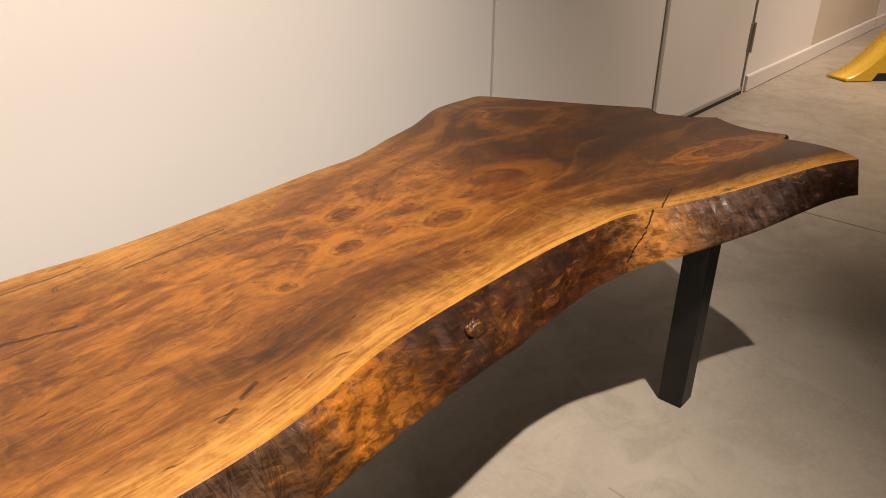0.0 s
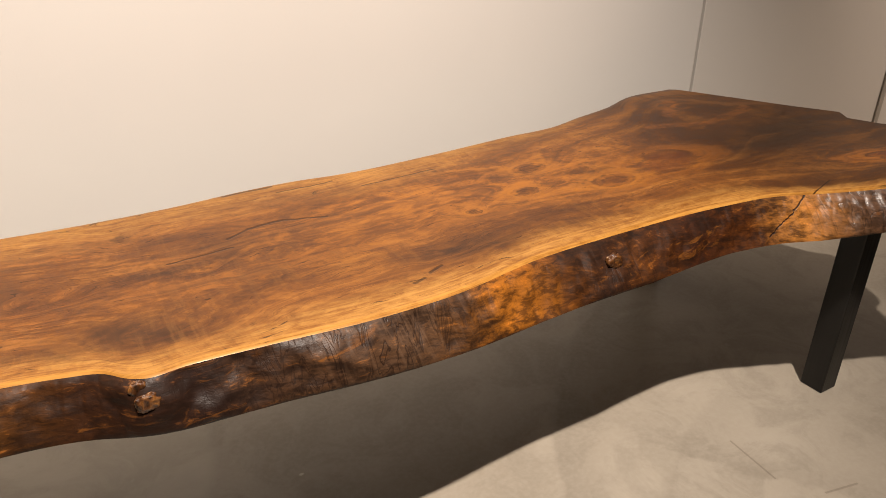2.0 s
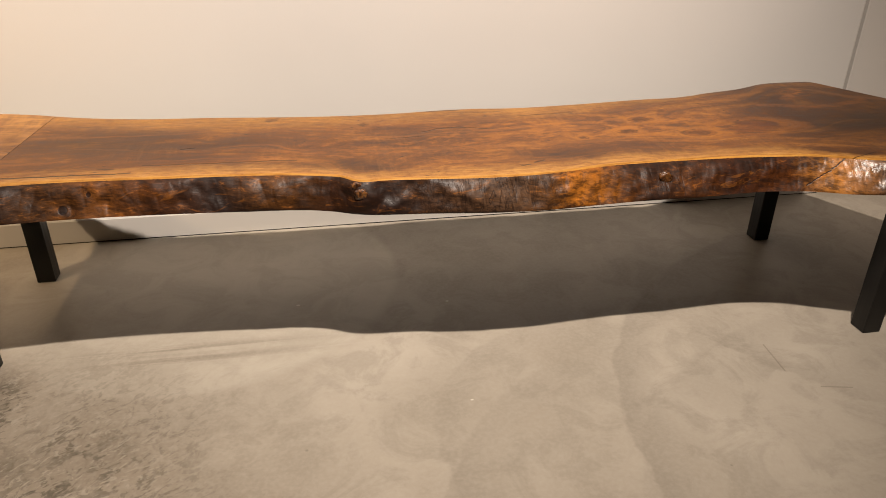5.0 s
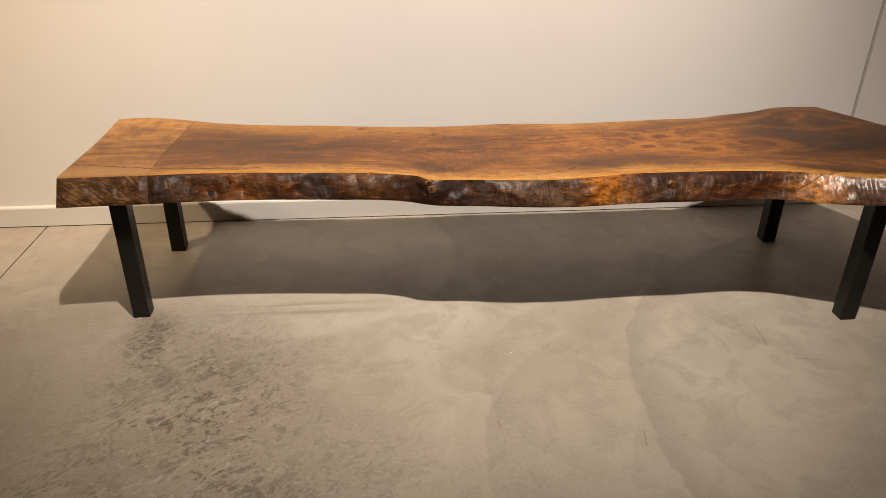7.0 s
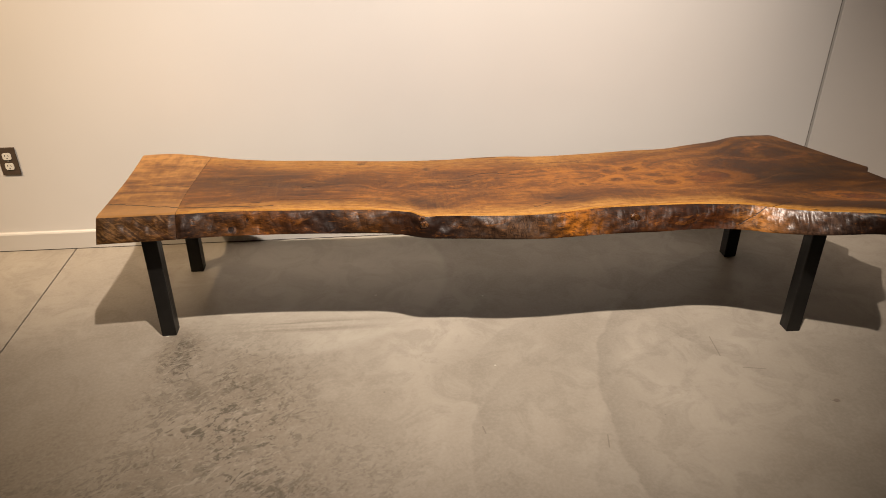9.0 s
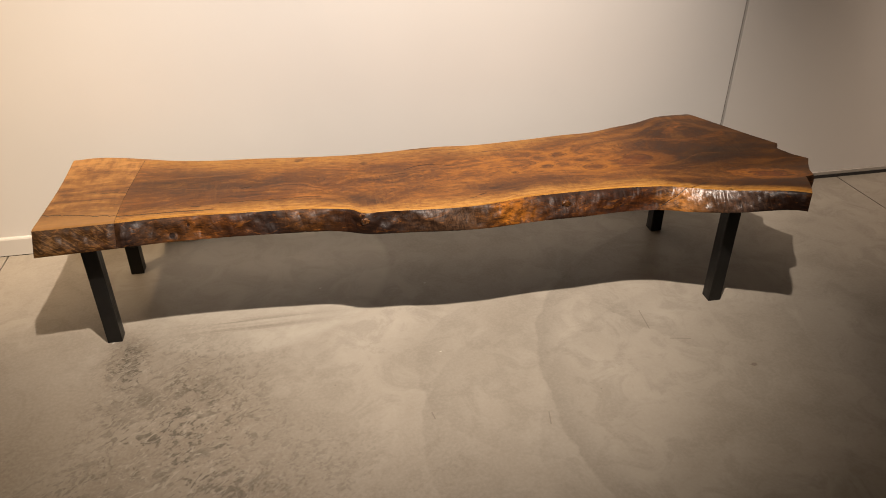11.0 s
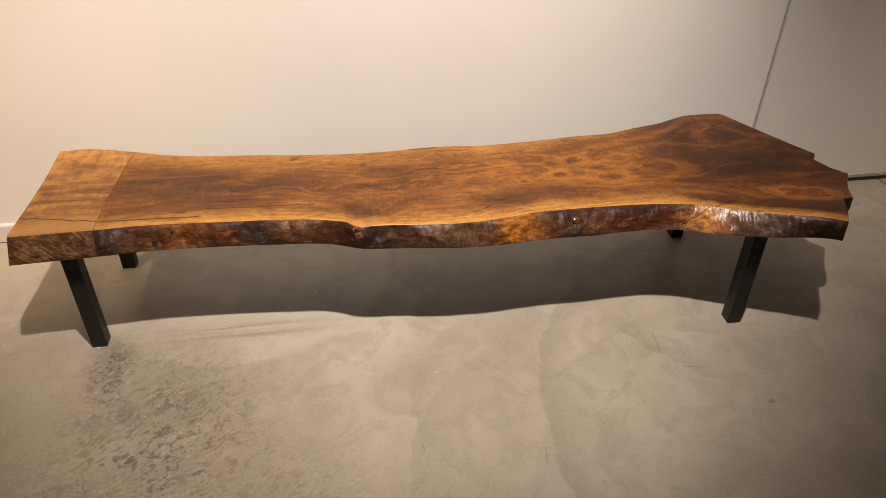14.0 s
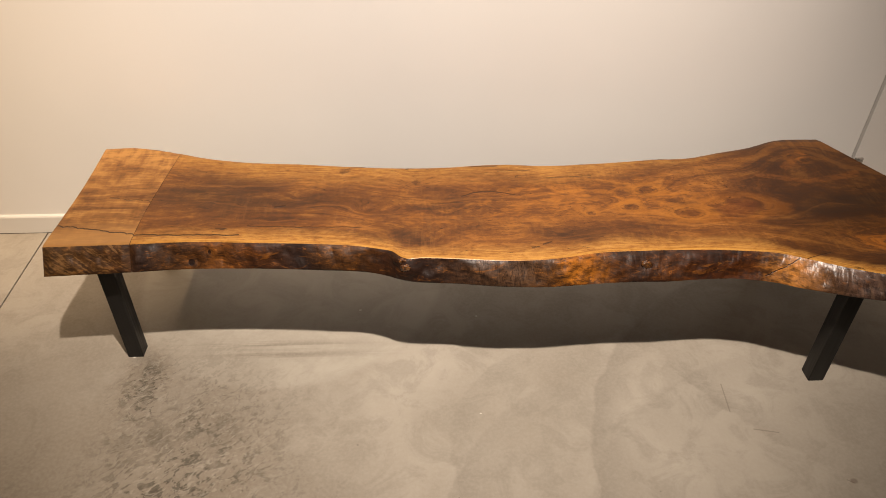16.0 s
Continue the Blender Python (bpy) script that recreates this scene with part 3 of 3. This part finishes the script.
# same straight wall; its shade is painted in as a tan stretch
structure("wall_north_shaded", box(5.93, 7.46, YW + 0.004, YW + 0.2, 0, TOP), SHADED_WALL, "shaded stretch of gallery wall, the shade put into a tan colour", "wall")
# unseen enclosure, added dark to hold down the fill light
structure("wall_south", box(X0 - 0.2, X1 + 0.2, Y0 - 0.2, Y0, 0, TOP), FAR, "plain unseen wall, dark to cut bounced light", "wall")
structure("wall_west", box(X0 - 0.2, X0, Y0, YW, 0, TOP), FAR, "plain unseen wall, dark to cut bounced light", "wall")
structure("wall_east", box(X1, X1 + 0.2, Y0, YW, 0, TOP), FAR, "plain unseen wall, dark to cut bounced light", "wall")
structure("ceiling", box(X0 - 0.2, X1 + 0.2, Y0 - 0.2, YW + 0.2, TOP, TOP + 0.1), CEILING, "unseen ceiling, dark to cut bounced light", "ceiling")


def baseboard(x0, x1, y):
    bm = bmesh.new()
    profile = ((y, 0.004), (y - 0.014, 0.004), (y - 0.014, 0.078), (y - 0.011, 0.0835), (y - 0.005, 0.086), (y, 0.086))
    ends = [[bm.verts.new((x, a, b)) for a, b in profile] for x in (x0, x1)]
    for i in range(len(profile)):
        j = (i + 1) % len(profile)
        bm.faces.new((ends[0][i], ends[0][j], ends[1][j], ends[1][i]))
    bm.faces.new(ends[0][::-1]), bm.faces.new(ends[1])
    bmesh.ops.recalc_face_normals(bm, faces=bm.faces[:])
    board = structure("baseboard", bm, TRIM, "white painted low baseboard with an eased top edge", "baseboard")
    # black strip that paints in the shade line under the board
    part("gap_shade_strip", box(x0, x1, y - 0.0125, y, 0.0004, 0.0038), SHADE, board, "dark strip for the shade under the board")
    return board


baseboard(X0, D0 - 0.022, YW)
baseboard(D2 + 0.04, 5.93, YW)
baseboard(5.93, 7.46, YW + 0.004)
baseboard(7.46, X1, YW)

# door frame edges, and black boxes that stand for the shade in the gaps
structure("door_frame", box(D0 - 0.0215, D0 - 0.0155, YW + 0.0015, YW + 0.1, 0, DOOR_TOP, 0.001, 1), TRIM, "thin white painted steel door frame edge", "door frame")
structure("door_frame", box(D2 + 0.012, D2 + 0.0215, YW - 0.004, YW + 0.1, 0, DOOR_TOP, 0.001, 1), TRIM, "thin white painted steel door frame edge", "door frame")
structure("door_frame", box(D0 - 0.0155, D0 - 0.0005, YW + 0.022, YW + 0.09, 0, DOOR_TOP), SHADE, "dark filler for the shade in the frame gap", "door frame")
structure("gap_backing", box(D0 - 0.012, D2 + 0.022, YW + 0.1, YW + 0.16, 0, DOOR_TOP), SHADE, "dark backing for the shade behind the closed doors", "door frame")


def door(x0, x1, hinge_x, hinge_z, strip):
    d = thing("door", ((x0 + x1) / 2, YW, 0), "flush painted double door leaf, closed, with an aluminium bottom sweep", "door", "double door leaves")
    d["kind"] = "structure"
    part("leaf", box(x0, x1, YW + 0.004, YW + 0.048, 0.034, DOOR_TOP, 0.0015, 1), DOOR, d)
    part("door_sweep", box(x0 + 0.004, x1 - 0.004, YW - 0.006, YW + 0.02, 0.016, 0.036, 0.002, 1), SWEEP, d, "grey aluminium sweep strip")
    part("black_floor_strip", box(x0 + 0.004, x1 - 0.004, YW - 0.008, YW + 0.02, 0.0005, 0.0155), SHADE, d, "black strip along the floor below the sweep")
    if strip:
        part("astragal", box(x1 - 0.026, x1 + 0.001, YW - 0.004, YW + 0.003, 0.02, DOOR_TOP, 0.001, 1), SWEEP, d, "thin grey meeting strip")
    for z in (hinge_z, hinge_z + 1.08, hinge_z + 2.13):
        h = part("hinge", box(hinge_x - 0.016, hinge_x + 0.016, YW - 0.005, YW + 0.006, z, z + 0.14, 0.001, 1), HINGE, d, "dull bronze butt hinge")
        bm = bmesh.new()
        bmesh.ops.create_cone(bm, cap_ends=True, segments=12, radius1=0.008, radius2=0.008, depth=0.146, matrix=Matrix.Translation((hinge_x, YW - 0.010, z + 0.07)))
        part("hinge_pin", bm, HINGE, h)
    return d


door(D0, D1 - 0.003, D0 + 0.018, 0.150, True)
door(D1 + 0.009, D2, D2 + 0.006, 0.215, False)

# ---- the bench ----
H, THICK = 0.485, 0.073


def ease(v):
    v = np.clip(v, 0, 1)
    return v * v * (3 - 2 * v)


def spline(points, count):
    """A smooth run through control points, evenly spaced along its length."""
    p = np.array(points, float)
    t = np.concatenate([[0], np.cumsum(np.linalg.norm(np.diff(p, axis=0), axis=1))])
    m = np.gradient(p, t, axis=0)
    s = np.linspace(0, t[-1], count)
    i = np.clip(np.searchsorted(t, s, side="right") - 1, 0, len(t) - 2)
    h = (t[i + 1] - t[i])[:, None]
    u = ((s - t[i]) / (t[i + 1] - t[i]))[:, None]
    return (2 * u**3 - 3 * u**2 + 1) * p[i] + (u**3 - 2 * u**2 + u) * h * m[i] + (3 * u**2 - 2 * u**3) * p[i + 1] + (u**3 - u**2) * h * m[i + 1]


def lift(x, y):
    """The wide end's front corner curls up a little."""
    return 0.05 * ease((x - 2.05) / 0.37) * ease(-y / 0.34)


FRONT = ((0.131, -0.010), (0.30, -0.004), (0.50, -0.015), (0.68, -0.026), (0.80, -0.040), (0.86, -0.054), (0.90, -0.068), (0.924, -0.092), (0.940, -0.1015), (0.988, -0.101), (1.08, -0.108),
         (1.22, -0.121), (1.33, -0.121), (1.52, -0.092), (1.65, -0.088), (1.93, -0.098), (2.03, -0.113), (2.10, -0.143), (2.25, -0.235), (2.421, -0.347))
BACK = ((0.158, 0.50), (0.24, 0.471), (0.384, 0.438), (0.583, 0.418), (0.80, 0.392), (0.90, 0.384), (1.08, 0.384), (1.19, 0.394), (1.28, 0.396),
        (1.40, 0.385), (1.60, 0.394), (1.81, 0.414), (1.93, 0.420), (2.04, 0.452), (2.16, 0.483), (2.285, 0.533), (2.435, 0.537))
END = ((2.421, -0.347), (2.507, -0.194), (2.543, -0.187), (2.59, -0.10), (2.663, 0.003), (2.625, 0.05), (2.600, 0.117), (2.63, 0.158), (2.58, 0.245), (2.51, 0.385), (2.435, 0.537))
SEAM = ((0.131, -0.010), (0.132, 0.14), (0.142, 0.30), (0.158, 0.50))


def broken(points, count):
    """A run of straight stretches, for a sawn or broken edge."""
    p = np.array(points, float)
    t = np.concatenate([[0], np.cumsum(np.linalg.norm(np.diff(p, axis=0), axis=1))])
    s = np.linspace(0, t[-1], count)
    s[np.abs(s[:, None] - t).argmin(0)] = t
    return np.stack([np.interp(s, t, p[:, k]) for k in (0, 1)], 1)


def crowd(count):
    """0 to 1 in steps that grow finer towards both ends."""
    t = np.linspace(0, 1, count)
    return 0.35 * t + 0.65 * (0.5 - 0.5 * np.cos(np.pi * t))


def coons(front, back, left, right):
    """A patch between four edges; the bends of the two ends die out quickly inwards."""
    nu, nv = len(front), len(left)
    u, v = np.linspace(0, 1, nu)[:, None, None], crowd(nv)[None, :, None]
    ruled = (1 - v) * front[:, None] + v * back[:, None]
    bend_l, bend_r = left[None] - ruled[:1], right[None] - ruled[-1:]
    return ruled + (1 - u) ** 12 * bend_l + u ** 12 * bend_r


def sheet(grid, z, flip=False, edges=False):
    """A bmesh over a grid of plan points; z: a height for each."""
    nu, nv = grid.shape[:2]
    bm = bmesh.new()
    vs = [[bm.verts.new((*grid[i, j], z[i, j])) for j in range(nv)] for i in range(nu)]
    layer = bm.loops.layers.uv.new("edges") if edges else None
    for i in range(nu - 1):
        for j in range(nv - 1):
            ids = ((i, j), (i + 1, j), (i + 1, j + 1), (i, j + 1))
            face = bm.faces.new([vs[a][c] for a, c in (ids[::-1] if flip else ids)])
            face.smooth = True
            if layer:
                for loop, (a, c) in zip(face.loops, ids[::-1] if flip else ids):
                    loop[layer].uv = (np.linalg.norm(grid[a, c] - grid[a, 0]), np.linalg.norm(grid[a, c] - grid[a, -1]))
    return bm


def outward(run):
    d = np.gradient(run, axis=0)
    n = np.stack([d[:, 1], -d[:, 0]], 1)
    return n / np.maximum(np.linalg.norm(n, axis=1)[:, None], 1e-9)


def relief(q, rough):
    """How far the bark stands out: lumps, furrows that run up and down, and rippled stretches."""
    k = noise.noise(q * 9) * 0.012 + noise.noise(q * 31) * 0.006
    k += noise.noise(Vector((q.x * 70, q.y * 60, q.z * 48))) * 0.0018
    k += noise.noise(Vector((q.x * 210, q.y * 130, q.z * 160))) * 0.0009
    cleft = abs(noise.noise(Vector((q.x * 34, q.y * 20, q.z * 12 + 3.0))))
    k -= 0.0018 * max(0.0, 1 - cleft / 0.07)
    ripple = math.exp(-((q.x - 2.21) / 0.12) ** 2)
    k += 0.0014 * ripple * math.sin(q.x * 330 + q.z * 60 + 5 * noise.noise(q * 14))
    return (k + 0.007) * rough


def flank(run, low, ztop, zlow, rough, side, rows=18):
    """The side of the slab from its top edge down to its lower edge."""
    bm = bmesh.new()
    n = outward(run) * side
    count = len(run)
    grid = []
    for i in range(count):
        fade = min(1.0, i / 6, (count - 1 - i) / 6)
        column = []
        for r in range(rows + 1):
            w = r / rows
            p = run[i] * (1 - w) + low[i] * w
            z = ztop[i] * (1 - w) + zlow[i] * w
            k = relief(Vector((p[0], p[1], z)), rough) * math.sin(math.pi * w) ** 0.45 * fade
            column.append(bm.verts.new((p[0] + n[i, 0] * k, p[1] + n[i, 1] * k, z)))
        grid.append(column)
    for i in range(count - 1):
        for r in range(rows):
            ids = (grid[i][r], grid[i][r + 1], grid[i + 1][r + 1], grid[i + 1][r])
            bm.faces.new(ids if side > 0 else ids[::-1]).smooth = True
    return bm


def height(grid):
    z = np.full(grid.shape[:-1], H)
    return z + lift(grid[..., 0], grid[..., 1])


def spread(run, amount, side):
    """The lower edge: the upper one moved outwards."""
    return run + outward(run) * side * np.asarray(amount)[:, None]


bench = thing("bench", (0, 0, 0), "long live-edge walnut slab bench on four black steel legs", "bench")


def slab(name, front, back, left, right, flares, top, label):
    """One piece of the top: upper face, underside and four sides."""
    grid = coons(front, back, left, right)
    z = height(grid)
    z[:, [0, -1]] -= 0.0030
    z[:, [1, -2]] -= 0.0007
    body = part(name, sheet(grid, z, edges=True), top, bench, label)
    fl = np.interp(front[:, 0], *flares)
    smooth = front.copy()
    for _ in range(500):
        smooth[1:-1] = (smooth[:-2] + 2 * smooth[1:-1] + smooth[2:]) / 4
    lf, lb = smooth + outward(smooth) * fl[:, None], spread(back, np.interp(back[:, 0], *BACK_FLARE), -1)
    ll, lr = left + (lf[0] - front[0]) * (1 - np.linspace(0, 1, len(left)))[:, None] + (lb[0] - back[0]) * np.linspace(0, 1, len(left))[:, None], None
    lr = right + (lf[-1] - front[-1]) * (1 - np.linspace(0, 1, len(right)))[:, None] + (lb[-1] - back[-1]) * np.linspace(0, 1, len(right))[:, None]
    low = coons(lf, lb, ll, lr)
    zl = height(grid) - THICK + 0.010 * ease((grid[..., 0] - 2.24) / 0.18) * ease(-grid[..., 1] / 0.3)
    part("underside", sheet(low, zl, flip=True), BARK, body, "rough dark underside")
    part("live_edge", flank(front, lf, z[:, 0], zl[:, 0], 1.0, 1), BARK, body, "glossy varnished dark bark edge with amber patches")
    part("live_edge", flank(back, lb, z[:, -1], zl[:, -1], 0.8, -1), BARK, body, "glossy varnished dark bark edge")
    part("end_face", flank(left, ll, z[0], zl[0], 0.1, -1), top if name == "end_board" else BARK, body, "straight sawn end")
    part("end_face", flank(right, lr, z[-1], zl[-1], 0.7, 1), BARK, body, "dark broken end")
    return body


BACK_FLARE = ((-0.12, 0.40, 0.58, 0.85, 1.08, 1.28, 1.40, 1.60, 1.80, 2.05), (0.03, 0.03, 0.05, 0.075, 0.08, 0.068, 0.08, 0.07, 0.05, 0.03))
FLARE = ((-0.12, 0.1, 0.3, 0.5, 0.7, 0.9, 1.1, 1.3, 1.5, 1.7, 1.9, 2.1, 2.4), (0.05, 0.045, 0.04, 0.034, 0.036, 0.026, 0.028, 0.038, 0.055, 0.06, 0.045, 0.05, 0.02))
seam = spline(SEAM, 60)
slab("slab", spline(FRONT, 900), spline(BACK, 900), seam, broken(END, 60), FLARE, WALNUT, "richly figured brown walnut slab with pale sapwood edges")
gap = np.array((-0.0012, 0.0))
board_front = spline(((-0.118, -0.016), (0.0, -0.013), (0.1298, -0.010)), 70)
board_back = spline(((-0.112, 0.541), (-0.01, 0.545), (0.07, 0.527), (0.1568, 0.50)), 70)
slab("end_board", board_front, board_back, spline(((-0.118, -0.016), (-0.111, 0.13), (-0.106, 0.30), (-0.108, 0.43), (-0.112, 0.541)), 60), seam + gap, FLARE, PALE, "paler cracked walnut board joined to the end")


def leg(x, y):
    bm = box(x, x + 0.051, y, y + 0.051, 0, H - THICK + 0.008, 0.003, 2)
    return part("leg", bm, STEEL, bench, "square blackened steel tube leg")


for at in ((0.0, -0.004), (0.008, 0.449), (2.240, -0.187), (2.258, 0.364)):
    leg(*at)


def burl(x, y, z, r, tilt, seed):
    """A knob with a swollen rim, a sunken middle and pits."""
    bm = bmesh.new()
    bmesh.ops.create_icosphere(bm, subdivisions=4, radius=1)
    turn = Matrix.Rotation(tilt, 3, "Y")
    for v in bm.verts:
        c = v.co.copy()
        ring = math.hypot(c.x, c.z)
        k = 1 + 0.07 * math.cos((ring - 0.62) * 8) + 0.24 * noise.noise(c * 2.1 + Vector((seed, 0, 0))) + 0.10 * noise.noise(c * 6 + Vector((0, seed, 0)))
        v.co = Vector((x, y, z)) + turn @ Vector((c.x * r * k, c.y * r * 0.42 * k, c.z * r * 0.86 * k))
    for f in bm.faces:
        f.smooth = True
    return part("burl_knot", bm, BURL, bench, "small round varnished burl knot")


burl(0.938, -0.117, 0.459, 0.0155, 0.3, 1.0)
burl(0.930, -0.106, 0.475, 0.0110, -0.6, 4.0)
burl(1.640, -0.119, 0.455, 0.0180, 0.5, 7.0)


# ---- the yellow exhibit beyond the doors ----
def exhibit(at, along, across, width):
    """A quarter-pipe shaped foot that sweeps up from a thin lip."""
    ob = thing("exhibit_base", at, "glossy yellow curved exhibit foot on a black plinth", "exhibit")
    a, c = Vector((*along, 0)).normalized(), Vector((*across, 0)).normalized()
    o = Vector(at)
    steps = 28
    bm = bmesh.new()
    rows = []
    for i in range(steps + 1):
        s = 0.62 * i / steps
        z = 0.014 + 1.9 * s ** 1.6
        p = o + a * s
        low = 0.004 if s < 0.16 else 0.045
        rows.append([bm.verts.new(q) for q in (p + Vector((0, 0, low)), p + Vector((0, 0, z)), p + c * width + Vector((0, 0, z)), p + c * width + Vector((0, 0, low)))])
    for r, q in zip(rows, rows[1:]):
        for k in range(4):
            bm.faces.new((r[k], r[(k + 1) % 4], q[(k + 1) % 4], q[k])).smooth = k == 1
    bm.faces.new(rows[0][::-1]), bm.faces.new(rows[-1])
    bmesh.ops.recalc_face_normals(bm, faces=bm.faces[:])
    part("body", bm, YELLOW, ob)
    bm = bmesh.new()
    q = [o + a * s + c * w + Vector((0, 0, z)) for s, w, z in ((0.17, 0.004, 0), (0.62, 0.004, 0), (0.62, width, 0), (0.17, width, 0), (0.17, 0.004, 0.046), (0.62, 0.004, 0.046), (0.62, width, 0.046), (0.17, width, 0.046))]
    v = [bm.verts.new(p) for p in q]
    for f in ((0, 3, 2, 1), (4, 5, 6, 7), (0, 1, 5, 4), (1, 2, 6, 5), (2, 3, 7, 6), (3, 0, 4, 7)):
        bm.faces.new([v[i] for i in f])
    part("plinth", bm, BLACK, ob, "matt black plinth")
    return ob


exhibit((5.49, 0.375, 0), (0.13, -0.117), (0.064, 0.114), 0.14)


# ---- the socket on the wall ----
def power_outlet(x, z):
    """A duplex socket: dark plate, two pale faces with slots, one screw."""
    ob = thing("power_outlet", (x, YW, z), "dark brown wall plate with two white power sockets", "power outlet")
    part("plate", box(x - 0.036, x + 0.036, YW - 0.006, YW - 0.0005, z - 0.059, z + 0.059, 0.002, 2), PLATE, ob)
    for dz in (-0.0215, 0.0215):
        bm = bmesh.new()
        ring = []
        for k in range(32):
            a = 2 * math.pi * k / 32
            ring.append((max(-0.0172, min(0.0172, 0.0195 * math.cos(a))), max(-0.0145, min(0.0145, 0.0185 * math.sin(a)))))
        front = [bm.verts.new((x + p, YW - 0.0085, z + dz + q)) for p, q in ring]
        rear = [bm.verts.new((x + p, YW - 0.005, z + dz + q)) for p, q in ring]
        bm.faces.new(front[::-1])
        for k in range(32):
            bm.faces.new((front[k], rear[k], rear[(k + 1) % 32], front[(k + 1) % 32]))
        bmesh.ops.recalc_face_normals(bm, faces=bm.faces[:])
        face = part("socket", bm, SOCKET, ob, "white plastic socket face")
        for dx, h in ((-0.0065, 0.0045), (0.0065, 0.0036)):
            part("slot", box(x + dx - 0.0011, x + dx + 0.0011, YW - 0.0089, YW - 0.0080, z + dz + 0.0035 - h, z + dz + 0.0035 + h), SHADE, face, "dark contact slot")
        part("ground_hole", box(x - 0.0024, x + 0.0024, YW - 0.0089, YW - 0.0080, z + dz - 0.0105, z + dz - 0.0055, 0.0003, 1), SHADE, face, "dark round earth hole")
    bm = bmesh.new()
    bmesh.ops.create_cone(bm, cap_ends=True, segments=14, radius1=0.0032, radius2=0.0028, depth=0.002, matrix=Matrix.Translation((x, YW - 0.0066, z)) @ Matrix.Rotation(math.pi / 2, 4, "X"))
    part("screw", bm, HINGE, ob, "small metal screw")
    return ob


power_outlet(-0.707, 0.412)
